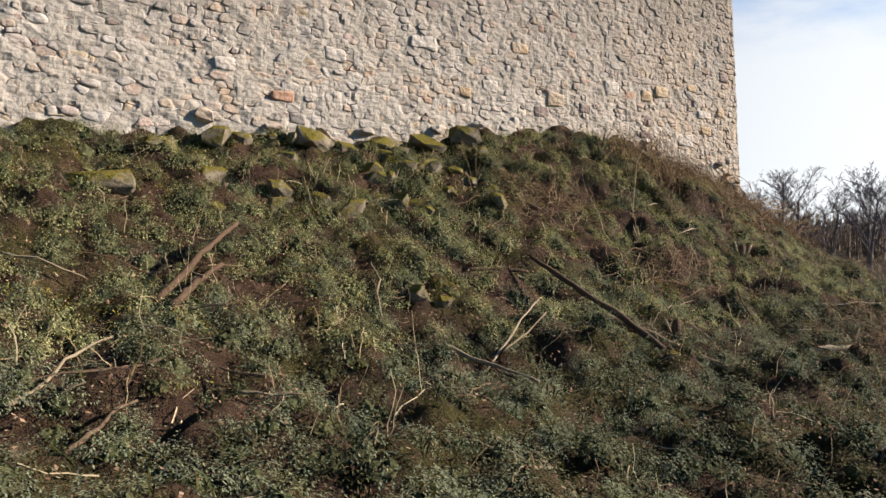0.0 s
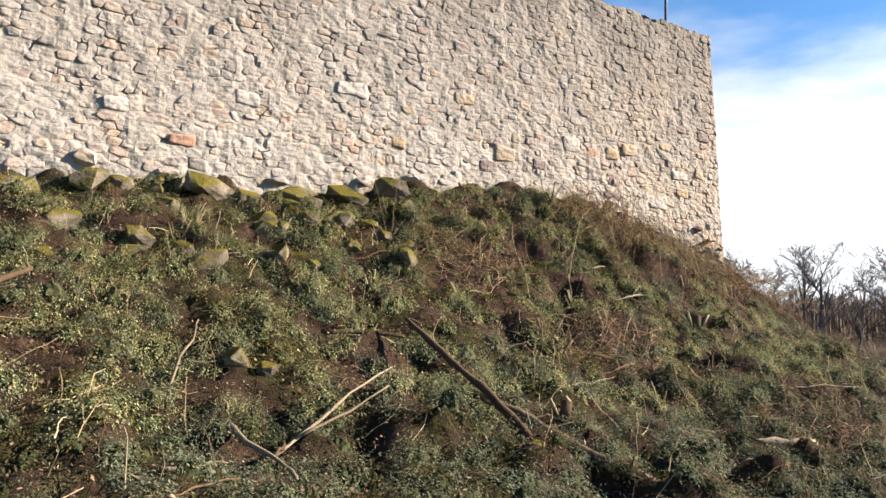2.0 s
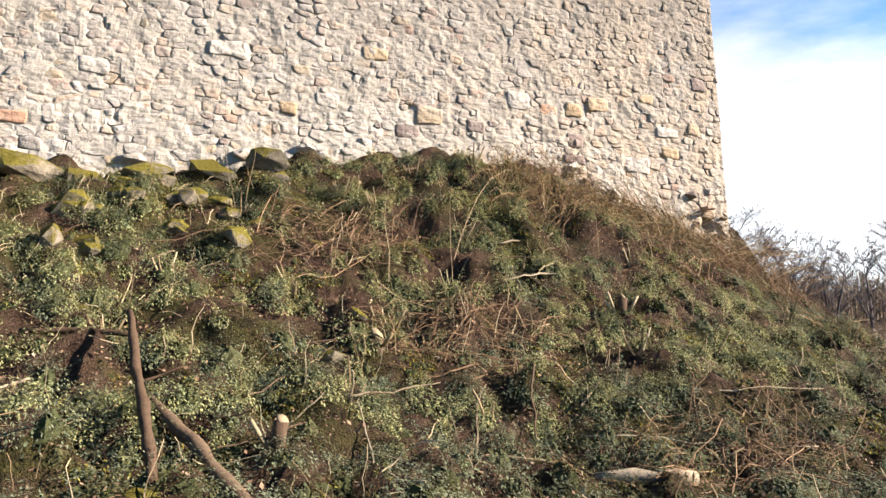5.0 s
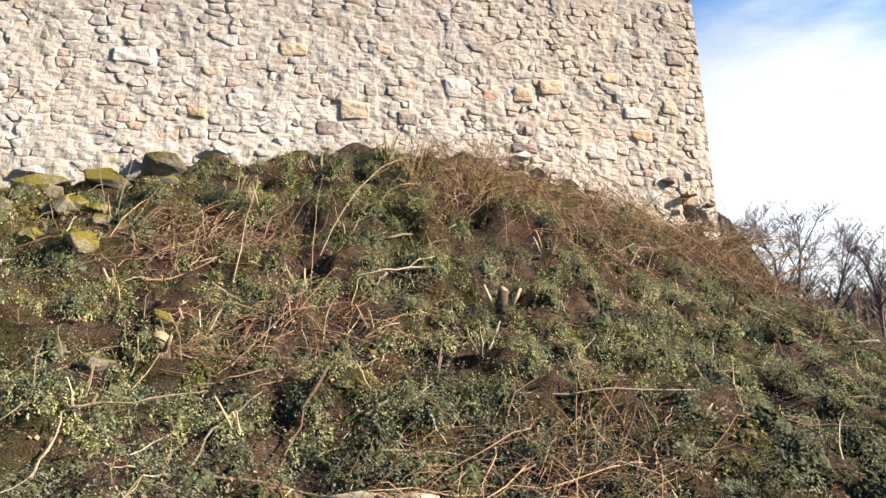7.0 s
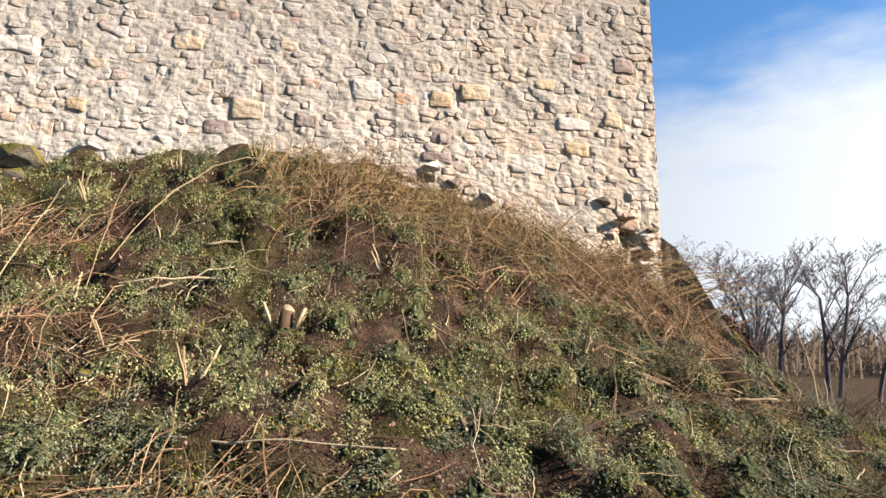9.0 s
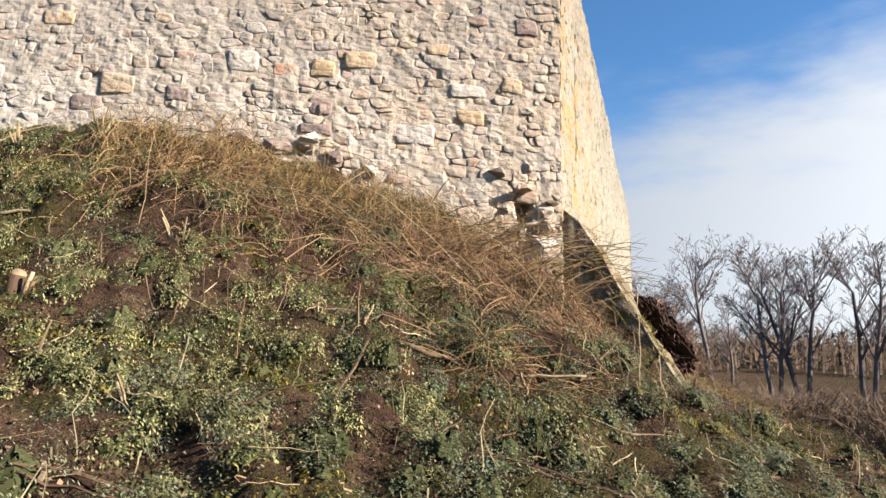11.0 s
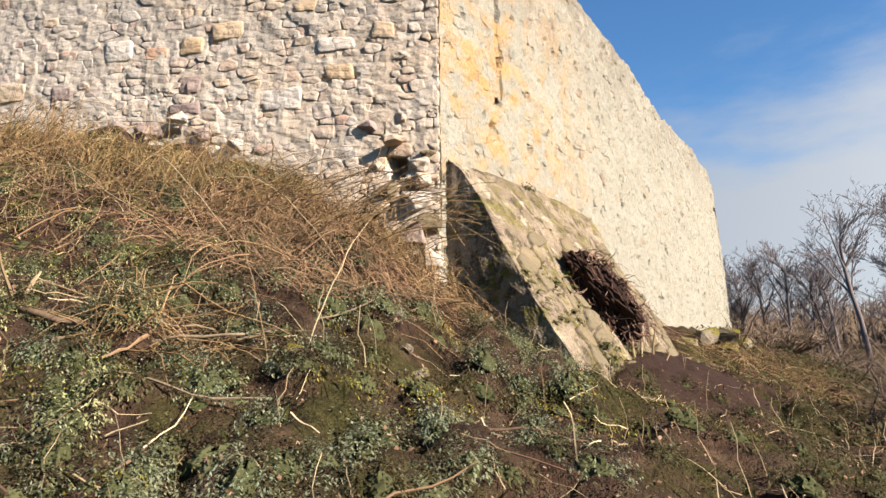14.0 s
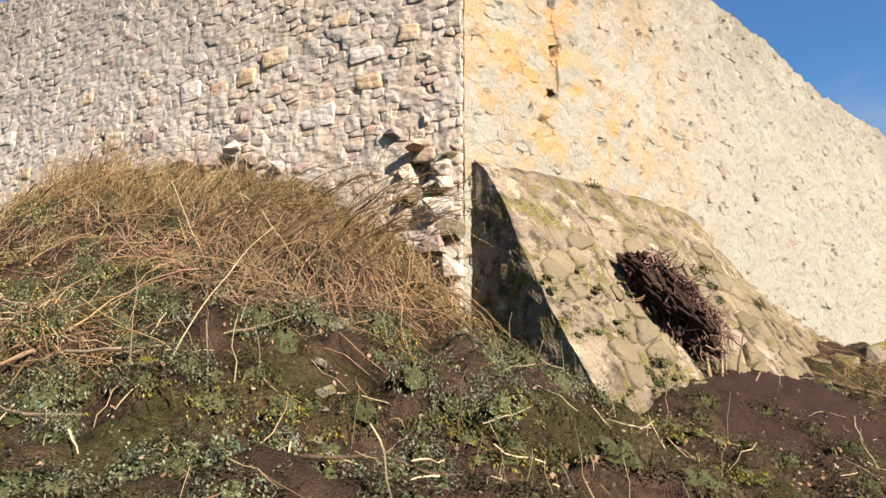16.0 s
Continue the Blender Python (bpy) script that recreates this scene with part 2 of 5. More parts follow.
M_MORTAR = mortar_material("lime_mortar", (0.372, 0.330, 0.272), (0.268, 0.237, 0.193), (0.179, 0.156, 0.129))
M_MORTAR_SIDE = side_stone_material("warm_mortar", [(0.3, (0.224, 0.214, 0.169)), (0.7, (0.188, 0.171, 0.130))], True)
def buttress_material():
    """Old render: grey-tan with pale scars, dark lichen and olive moss patches."""
    m = Mat("weathered_render", 0.95)
    c = m.mix(m.span(m.noise(1.6, 6, 0.65), 0.38, 0.62), (0.244, 0.192, 0.134), (0.128, 0.099, 0.066))
    c = m.mix(m.span(m.noise(6.5, 6, 0.7), 0.50, 0.60), c, (0.067, 0.053, 0.035))
    c = m.mix(m.span(m.noise(3.4, 5, 0.7), 0.57, 0.66), c, (0.329, 0.277, 0.193))
    c = m.mix(m.math("MULTIPLY", m.span(m.noise(2.4, 5, 0.7), 0.50, 0.60), m.span(m.noise(17, 4, 0.7), 0.42, 0.55)), c, (0.122, 0.104, 0.024))
    g = m.noise(45, 4, 0.7)
    c = m.mix(1.0, c, m.ramp(g, (0.3, (0.62,) * 3), (0.75, (1.2,) * 3)), "MULTIPLY")
    return m.done(c, m.math("ADD", m.math("ADD", m.noise(8, 6, 0.7), m.math("MULTIPLY", g, 0.25)), m.math("MULTIPLY", m.cells(7, (0.9, 0.9, 1.3)), -0.6)), 1.0, 0.055)


M_MORTAR_BUTT = buttress_material()


def ground_material():
    m = Mat("bank_soil", 0.95)
    soil = m.ramp(m.noise(7, 6, 0.7), (0.3, (0.012, 0.008, 0.006)), (0.5, (0.054, 0.032, 0.020)), (0.72, (0.132, 0.084, 0.052)))
    moss = m.ramp(m.noise(22, 5, 0.7), (0.3, (0.018, 0.016, 0.006)), (0.7, (0.070, 0.060, 0.020)))
    c = m.mix(m.span(m.noise(0.9, 6, 0.65), 0.47, 0.60), soil, moss)
    c = m.mix(m.span(m.noise(3.5, 6, 0.7), 0.52, 0.66, 0.0, 0.85), c, (0.012, 0.008, 0.006))
    return m.done(c, m.math("ADD", m.noise(18, 6, 0.7), m.noise(70, 3)), 1.0, 0.05)


M_GROUND = ground_material()


def simple_material(name, stops, rough=0.85, bump=30.0, sheen=None, stretch=None):
    m = Mat(name, rough)
    c = m.ramp(m.rand(), *stops)
    g = m.noise(bump, 4, 0.65, stretch)
    c = m.mix(1.0, c, m.ramp(g, (0.3, (0.72,) * 3), (0.7, (1.2,) * 3)), "MULTIPLY")
    return m.done(c, g, 0.5, 0.01)


TUFT = ((0.62, 0.66, 0.58), (1.12, 1.12, 1.00), (0.85, 0.98, 1.08))


def leaf_material(name, stops, glow=0.0, tuft=None):
    m = Mat(name, 0.8)
    c = m.ramp(m.rand(), *stops)
    c = m.mix(m.span(m.noise(0.7, 3), 0.4, 0.7, 0.0, 0.35), c, stops[-1][1])
    if tuft:
        k = m.ramp(m.noise(2.6, 2, 0.5), (0.30, tuft[0]), (0.47, (0.95, 0.95, 0.95)), (0.58, tuft[1]), (0.72, tuft[2]))
        c = m.mix(1.0, c, k, "MULTIPLY")
    if glow:
        t, mx, out = m.n.new("ShaderNodeBsdfTranslucent"), m.n.new("ShaderNodeMixShader"), m.n["Material Output"]
        mx.inputs[0].default_value = glow
        m.l.new(c, t.inputs["Color"])
        m.l.new(m.b.outputs[0], mx.inputs[1])
        m.l.new(t.outputs[0], mx.inputs[2])
        m.l.new(mx.outputs[0], out.inputs["Surface"])
    return m.done(c)


M_HERB = leaf_material("herb_leaf", [(0.0, (0.199, 0.197, 0.091)), (0.5, (0.277, 0.270, 0.125)), (0.93, (0.359, 0.341, 0.169)), (0.96, (0.317, 0.214, 0.132)), (1.0, (0.251, 0.244, 0.118))], 0.25, TUFT)
M_GREY_HERB = leaf_material("glaucous_leaf", [(0.0, (0.109, 0.122, 0.075)), (0.5, (0.147, 0.158, 0.097)), (1.0, (0.191, 0.195, 0.122))], 0.25, TUFT)
M_MOSS = leaf_material("moss_leaf", [(0.0, (0.060, 0.055, 0.010)), (0.5, (0.150, 0.124, 0.022)), (1.0, (0.240, 0.190, 0.042))], 0.2)
# darker green leaves, with the shade of the low ground put into their colour
M_HERB_SHADED = leaf_material("shaded_herb_leaf", [(0.0, (0.043, 0.044, 0.017)), (0.5, (0.073, 0.068, 0.031)), (0.92, (0.105, 0.090, 0.043)), (1.0, (0.087, 0.052, 0.029))], 0.25, TUFT)
# dark colour for cushion hearts, painting the shade between the leaves
M_HEART_SHADE = leaf_material("heart_shade", [(0.0, (0.028, 0.032, 0.012)), (1.0, (0.055, 0.055, 0.024))])
M_LITTER = leaf_material("dead_leaf", [(0.0, (0.100, 0.057, 0.037)), (0.4, (0.188, 0.110, 0.067)), (0.8, (0.269, 0.172, 0.108)), (0.97, (0.375, 0.270, 0.184)), (1.0, (0.225, 0.138, 0.086))], 0.2)
M_STRAW = leaf_material("dry_stalk", [(0.0, (0.120, 0.082, 0.043)), (0.5, (0.276, 0.206, 0.120)), (0.85, (0.396, 0.319, 0.198)), (1.0, (0.190, 0.130, 0.068))])
M_DRYWOOD = simple_material("weathered_wood", [(0.0, (0.13, 0.098, 0.062)), (0.6, (0.20, 0.155, 0.10)), (1.0, (0.27, 0.215, 0.145))], 0.9, 60.0)
M_BRUSH = leaf_material("grey_bramble", [(0.0, (0.079, 0.048, 0.025)), (0.5, (0.162, 0.100, 0.048)), (0.9, (0.274, 0.180, 0.093)), (1.0, (0.141, 0.106, 0.039))])
M_CANE = leaf_material("bramble_cane", [(0.0, (0.077, 0.043, 0.028)), (0.5, (0.156, 0.092, 0.053)), (0.9, (0.256, 0.162, 0.090)), (1.0, (0.156, 0.106, 0.053))])
M_GRASS = leaf_material("grass_blade", [(0.0, (0.016, 0.022, 0.006)), (0.5, (0.034, 0.038, 0.010)), (1.0, (0.069, 0.060, 0.021))], 0.3)
M_BARK = simple_material("bark", [(0.0, (0.045, 0.028, 0.018)), (0.5, (0.075, 0.048, 0.030)), (1.0, (0.105, 0.072, 0.046))], 0.9, 40.0, None, (1, 1, 0.4))
M_WOOD = simple_material("bare_wood", [(0.0, (0.177, 0.131, 0.076)), (1.0, (0.232, 0.177, 0.109))], 0.75, 20.0)
# distant haze is put into this twig colour, paler and greyer than bark
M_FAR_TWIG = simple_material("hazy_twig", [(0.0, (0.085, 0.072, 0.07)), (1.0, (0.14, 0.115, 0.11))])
M_METAL = Mat("dark_metal", 0.5, 0.7)
M_METAL = M_METAL.done(M_METAL.ramp(M_METAL.noise(12), (0.3, (0.05, 0.055, 0.07)), (0.7, (0.09, 0.10, 0.12))))


def rock_material():
    m = Mat("mossy_rock", 0.92)
    rock = m.ramp(m.noise(5, 6, 0.7), (0.3, (0.070, 0.058, 0.042)), (0.7, (0.205, 0.170, 0.122)))
    moss = m.ramp(m.noise(40, 4, 0.7), (0.3, (0.045, 0.037, 0.006)), (0.7, (0.130, 0.106, 0.020)))
    f = m.math("ADD", m.math("MULTIPLY", m.upward(), 0.22), m.math("ADD", m.math("MULTIPLY", m.noise(2.2, 4), 0.55), m.math("MULTIPLY", m.noise(13, 5, 0.7), 0.5)))
    c = m.mix(m.span(f, 0.50, 0.63), rock, moss)
    return m.done(c, m.noise(25, 6, 0.7), 0.8, 0.03)


M_ROCK = rock_material()

# ---- the shape of the ground ----
CORNER_X, CORNER_Y = 0.31, 0.20
SIDE = Vector((0.387, 0.922, 0.0))      # along the side wall, away from the corner
SIDE_N = Vector((0.922, -0.387, 0.0))
RISE = [(-22, 3.0), (-13, 3.05), (-10.5, 3.25), (-8.5, 3.45), (-7, 3.85), (-5.4, 4.2), (-4, 4.1), (-3, 3.85), (-2.1, 3.65), (-1.1, 3.25), (-0.33, 2.8), (0.2, 2.25), (0.36, 2.15)]
RISE_SIDE = [(0, 1.85), (1.0, 1.9), (2.5, 2.05), (8.0, 2.2), (15.0, 2.3), (22.0, 1.2)]
LOW = [(-60, 1.5), (-14, 1.1), (-9, 0.98), (-6, 0.76), (-3, 0.72), (0, 0.5), (3.2, 0.26), (8, 0.05), (15, -0.25), (40, -0.9), (90, -1.2)]


def land(x, y):
    """The ground's smooth height."""
    low = lerp(LOW, x + 0.05 * (y + 8))
    low += min(9.0, max(0.0, math.hypot(x, y) - 70) * 0.075)
    dx, dy = x - CORNER_X, y - 0.1
    s, n = dx * SIDE.x + dy * SIDE.y, dx * SIDE_N.x + dy * SIDE_N.y
    if dx < 0:
        d = max(0.0, -dy)
        a = lerp(RISE, x - 0.3 * d)
    elif s <= 0:
        d = math.hypot(dx, dy)
        t = min(1.0, math.atan2(dx, -dy) / 1.173) ** 0.7
        a = lerp(RISE, CORNER_X - 0.3 * d) * (1 - t) + RISE_SIDE[0][1] * t
    else:
        d, a = max(0.0, n), lerp(RISE_SIDE, s)
        if s > 15:
            d = math.hypot(d, s - 15)
    return low + (a - 0.05) * math.exp(-((d / 3.9) ** 1.35))


def rough(x, y):
    """Hummocks and clods, fading out far off."""
    f = max(0.0, 1.0 - max(0.0, math.hypot(x + 4, y + 3) - 16) / 20) * max(0.0, min(1.0, 1.0 - (-9.5 - y) / 3))
    h = 0.13 * n3(x * 0.8, y * 0.8, 1.3) + 0.19 * n3(x * 2.0, y * 2.0, 4.1) + 0.13 * n3(x * 4.6, y * 4.6, 7.7) + 0.05 * n3(x * 9.5, y * 9.5, 2.2)
    return h * f


def ground_z(x, y):
    return land(x, y) + rough(x, y)


def spread(lo, hi, a, b, step, grow=1.22):
    """Coordinates fine between a and b, widening out to lo and hi."""
    out, v, st = list(np.arange(a, b, step)), a, step
    while v > lo:
        st *= grow
        v -= st
        out.insert(0, v)
    v, st = out[-1], step
    while v < hi:
        st *= grow
        v += st
        out.append(v)
    return out


gx, gy = spread(-900, 900, -17, 8, 0.09), spread(-900, 900, -9.5, 4.5, 0.085)
g_verts = [(x, y, ground_z(x, y)) for y in gy for x in gx]
W = len(gx)
g_faces = [(j * W + i, j * W + i + 1, (j + 1) * W + i + 1, (j + 1) * W + i) for j in range(len(gy) - 1) for i in range(W - 1)]
ground = tagged(part("ground", mesh_of("ground", g_verts, g_faces, True), M_GROUND), "steep earth bank with moss, litter and weeds", "ground", kind="structure")


# ---- walls ----
def front_at(u, z, n=0.0):
    return Vector((u, (z - 2.45) * 0.0699 - n, z))


def side_at(s, z, n=0.0):
    return Vector((CORNER_X, (z - 2.45) * 0.0699 + 0.02, z)) + SIDE * s + SIDE_N * n


SIDE_TOP = [(0, 9.05), (1.6, 8.6), (3.9, 8.2), (6.0, 8.02), (7.8, 7.76), (9.5, 7.42), (12.5, 7.3), (14.2, 7.05), (14.9, 6.75), (15.15, 5.5), (15.4, 4.0), (15.6, 2.0), (17, 1.0)]


def front_top(u):
    return 9.03 + 0.05 * n3(u * 1.7, 3.0) + 0.03 * n3(u * 6.0, 9.0)


def side_top(s):
    return lerp(SIDE_TOP, s) + 0.09 * n3(s * 1.3, 5.0) + 0.05 * n3(s * 5.0, 2.0)


def wall_core(name, at, u0, u1, bottom, top, depth, step=0.05, seat=0.010, hollow=lambda u, z: 0.0):
    """A wall's body: an uneven mortar face, a top and a back."""
    us = list(np.linspace(u0, u1, int((u1 - u0) / step) + 1))
    rows = 130
    verts, faces = [], []
    for u in us:
        b, t = bottom(u), top(u)
        for k in range(rows + 1):
            z = b + (t - b) * k / rows
            verts.append(at(u, z, seat + 0.014 * n3(u * 1.6, z * 1.6, 2) + 0.020 * n3(u * 6, z * 6, 5) + 0.012 * n3(u * 11, z * 11, 8) + 0.016 * n3(u * 2.9, z * 2.9, 33) - 0.16 * max(0.0, n3(u * 4.1, z * 5.3, 15) - 0.30) - hollow(u, z)))
        verts.append(at(u, t - 0.05, -depth))
        verts.append(at(u, b, -depth))
    R = rows + 3
    for i in range(len(us) - 1):
        for k in range(R):
            a, c = i * R + k, i * R + (k + 1) % R
            faces.append((a, a + R, c + R, c))
    faces.append(tuple(range(R)))
    faces.append(tuple(range((len(us) - 1) * R, len(us) * R))[::-1])
    return mesh_of(name, verts, faces)


def clip(poly, a, b, c):
    """The part of a polygon in which a * u + b * z <= c."""
    out = []
    for i, p in enumerate(poly):
        q = poly[(i + 1) % len(poly)]
        dp, dq = a * p[0] + b * p[1] - c, a * q[0] + b * q[1] - c
        if dp <= 0:
            out.append(p)
        if dp * dq < 0:
            t = dp / (dp - dq)
            out.append((p[0] + (q[0] - p[0]) * t, p[1] + (q[1] - p[1]) * t))
    return out


def rubble(rng, u0, u1, z0, z1, hi, wide, miss=0.10, flat=0.62):
    """Rubble in rough courses: the outline of each stone in the plane of the wall."""
    sites, z = [], z0 - 0.2
    while z < z1 + 0.2:
        h = rng.uniform(*hi)
        u = u0 - 0.3 - rng.uniform(0, 0.2)
        while u < u1 + 0.3:
            w = rng.uniform(*wide)
            if rng.random() > miss:
                sites.append(((u + w / 2) * flat, z + h / 2 + h * rng.uniform(-0.2, 0.2) + 0.05 * n3(u * 0.9, z, 4), (rng.uniform(0.0, 1.0) ** 2 * 0.085) ** 2))
            u += w
        z += h
    cell, grid = 0.25, {}
    for i, p in enumerate(sites):
        grid.setdefault((int(p[0] // cell), int(p[1] // cell)), []).append(i)
    out = []
    for i, p in enumerate(sites):
        gx_, gy_ = int(p[0] // cell), int(p[1] // cell)
        near = [sites[k] for dx in (-2, -1, 0, 1, 2) for dy in (-2, -1, 0, 1, 2) for k in grid.get((gx_ + dx, gy_ + dy), ()) if k != i]
        near.sort(key=lambda q: (q[0] - p[0]) ** 2 + (q[1] - p[1]) ** 2)
        poly = [(p[0] - 0.3, p[1] - 0.3), (p[0] + 0.3, p[1] - 0.3), (p[0] + 0.3, p[1] + 0.3), (p[0] - 0.3, p[1] + 0.3)]
        for q in near[:16]:
            a, b = q[0] - p[0], q[1] - p[1]
            poly = clip(poly, a, b, a * (p[0] + q[0]) / 2 + b * (p[1] + q[1]) / 2 + (p[2] - q[2]) / 2)
        poly = [(x / flat, y) for x, y in poly]
        poly = clip(clip(poly, 1, 0, u1), -1, 0, -u0)
        if len(poly) > 2:
            out.append(poly)
    return out


def stone_shape(rng, quad, at, proud, gap):
    """One stone: a chipped outline, a shoulder and a tilted face."""
    q = np.array(quad)
    c = q.mean(axis=0)
    size = max(0.03, np.abs(q - c).mean())
    ring = []
    for i in range(len(q)):
        p, nxt = q[i], q[(i + 1) % len(q)]
        if np.hypot(*(nxt - p)) < 0.02:
            continue
        r = rng.uniform(0.04, 0.16)
        ring += [p + (nxt - p) * r]
        if np.hypot(*(nxt - p)) > 0.07:
            ring += [p + (nxt - p) * (1 - rng.uniform(0.06, 0.30))]
    if len(ring) < 3:
        return None
    ring = np.array(ring)
    ring += np.array([[rng.uniform(-1, 1), rng.uniform(-1, 1)] for _ in ring]) * 0.07 * size
    m = len(ring)
    h = rng.uniform(*proud)
    tu, tz = rng.uniform(-0.5, 0.5) * max(h, 0.02) / size, rng.uniform(-0.4, 0.5) * max(h, 0.02) / size
    verts = []
    for k, (scale, dep) in enumerate(((1.0 - gap / size, -0.03), (0.955 - gap / size, 0.72), (0.82, 0.97), (0.42, 1.0))):
        for p in ring:
            d = (p - c) * scale
            n = dep if k == 0 else h * dep + 0.014 * n3(c[0] * 1.6, c[1] * 1.6, 2) + 0.012 * n3(d[0] * 9 + c[0] * 3, d[1] * 9, 6) + 0.5 * (d[0] * tu + d[1] * tz) * dep + rng.uniform(-0.16, 0.16) * abs(h)
            verts.append(at(c[0] + d[0], c[1] + d[1], n))
    faces = [tuple(range(3 * m, 4 * m))]
    for k in (0, m, 2 * m):
        faces += [(k + i, k + (i + 1) % m, k + m + (i + 1) % m, k + m + i) for i in range(m)]
    return verts, faces, c


def lay_stones(wall, stones, at, material, proud, gap, near, keep, rng, limit=290):
    """Lays stones on a wall: those of the near stretch singly, the rest as one piece."""
    V, F, count = [], [], 0
    for quad in stones:
        c = np.mean(np.array(quad), axis=0)
        if not keep(c[0], c[1], quad):
            continue
        made = stone_shape(rng, quad, at, proud, gap * rng.choice((0.2, 0.6, 1.0, 1.0, 2.2)))
        if made is None:
            continue
        v, f, _ = made
        if near(c[0], c[1]) and count < limit:
            count += 1
            o = at(c[0], c[1], 0)
            ob = part("stone", mesh_of("stone", [p - o for p in v], f, True), material, wall)
            ob.location = o
        else:
            b = len(V)
            V += v
            F += [tuple(i + b for i in face) for face in f]
    rest = part("stonework", mesh_of("stonework", V, F, True), material, wall)
    rest["kind"] = "stuff"
    return rest

def cracked(s, z):
    """A crack and a few lost stones in the side wall."""
    if 5.2 < z < 7.3 and abs(s - 1.45 - 0.10 * n3(z * 2.5, 1.0)) < 0.045 + 0.03 * n3(z * 5, 7.0):
        return 0.12
    w = 0.15 * n3(s * 3.0, z * 3.0, 9.0)
    pit = n3((s + w) * 5.0, (z - w) * 6.0, 44.0) - 0.42 - 0.02 * min(6.0, s) - 0.12 * n3(s * 0.9, z * 0.9, 4.0)
    return max(0.0, min(0.07, pit * 0.9))


def broken_out(u, z):
    """Hollows where masonry has fallen out near the corner."""
    out = 0.0
    for cu, cz, ru, rz, deep in ((-0.16, 4.06, 0.10, 0.18, 0.28), (-0.28, 4.20, 0.12, 0.05, 0.16), (0.0, 3.72, 0.14, 0.12, 0.16), (-0.42, 4.46, 0.10, 0.06, 0.12), (-3.1, 4.68, 0.2, 0.07, 0.12), (-2.5, 4.5, 0.14, 0.06, 0.12)):
        q = ((u - cu) / ru) ** 2 + ((z - cz) / rz) ** 2
        out = max(out, deep * max(0.0, min(1.0, 1.6 - 1.2 * q)))
    return out


wall_front = tagged(part("wall_front", wall_core("wall_front", front_at, -24, CORNER_X - 0.02, lambda u: land(u, 0) - 0.9, front_top, 1.3, hollow=broken_out), M_MORTAR),
                    "tall ruined castle wall of pale rubble stone", "wall", kind="structure")
wall_side = tagged(part("wall_side", wall_core("wall_side", side_at, 0.02, 16.2, lambda s: 0.2, side_top, 1.3, seat=0.002, hollow=cracked), M_MORTAR_SIDE),
                   "sunlit ochre rubble side wall with a worn top", "wall", kind="structure")
# closes the ruin behind
back = bmesh.new()
bmesh.ops.create_cube(back, size=1.0, matrix=Matrix.Translation((-11, 12.0, 3)) @ Matrix.Diagonal((24, 1, 7, 1)))
tagged(part("wall_back", back, M_MORTAR), "plain inner castle wall of grey rubble", "wall", kind="structure")


# ---- buttress against the side wall ----
def ridge(s):
    """Height at which the slope of the buttress meets the side wall."""
    return lerp([(0.0, 4.14), (2.3, 4.19), (3.9, 4.12), (4.3, 3.83), (5.1, 3.47), (5.8, 3.1), (7.7, 2.55), (11, 2.0)], s)


def slope_at(s, n, out=0.0):
    """A point of the buttress's sloping face, n metres from the side wall."""
    z = ridge(s) - 0.12 * min(1.0, max(0.0, n) / 0.18) - 1.77 * max(0.0, n - 0.2)
    return side_at(s, z + out * 0.6, n + out * 0.8)


def slope_rough(s, n):
    """The unevenness of the sloping face."""
    return 0.06 * n3(s * 2.5, n * 2.5, 8) + 0.04 * n3(s * 5, n * 5, 3)


def slope_bare(s):
    """Where the render has fallen away and the stones show, metres from the side wall."""
    return 0.72 + 0.40 * n3(s * 1.5, 3.0) - 0.10 * max(0.0, s - 2.0)


def drop_face(n, z, out=0.0):
    """A point of the buttress's upright end face."""
    return side_at(0.13 - 0.03 * n - out, z, n)


buttress = empty("buttress", 1.2, 0.3, 1.4, label="sloping stone buttress with a shaded upright end, against the side wall", category="buttress")
buttress_inv = Matrix.Translation((-1.2, -0.3, -1.4))


def local(me):
    me.transform(buttress_inv)
    return me


ss, ns = list(np.arange(0.14, 9.01, 0.10)), list(np.arange(0.0, 1.81, 0.06))
bv, bf = [], []
for s in ss:
    for n in ns:
        k = slope_rough(s, n) - (0.022 if n > slope_bare(s) else 0.0)
        bv.append(slope_at(s, n, k) - SIDE * (0.03 * n if s < 0.2 else 0.0))
K = len(ns)
bf += [(i * K + k, i * K + k + 1, (i + 1) * K + k + 1, (i + 1) * K + k) for i in range(len(ss) - 1) for k in range(K - 1)]
b0 = len(bv)
bv.append(side_at(0.14, 0.5, 0.0))
bv.append(side_at(0.09, 0.5, 1.8))
bf.append(tuple(range(K - 1, -1, -1)) + (b0, b0 + 1))
part("body", local(mesh_of("body", bv, bf)), M_MORTAR_BUTT, buttress)
fv = []
fn, fz = list(np.linspace(0.0, 1.78, 45)), list(np.linspace(0.0, 1.0, 60))
for n in fn:
    top = slope_at(0.14, n, slope_rough(0.14, n)).z - 0.03
    for t in fz:
        z = 0.7 + (top - 0.7) * t
        fv.append(drop_face(n, z, 0.012 + 0.022 * n3(n * 3, z * 3, 4) + 0.016 * n3(n * 8, z * 10, 7)))
Z = len(fz)
ff = [(i * Z + k, (i + 1) * Z + k, (i + 1) * Z + k + 1, i * Z + k + 1) for i in range(len(fn) - 1) for k in range(Z - 1)]
part("end_face", local(mesh_of("end_face", fv, ff)), M_MORTAR_BUTT, buttress, "shaded rough-rendered upright end")


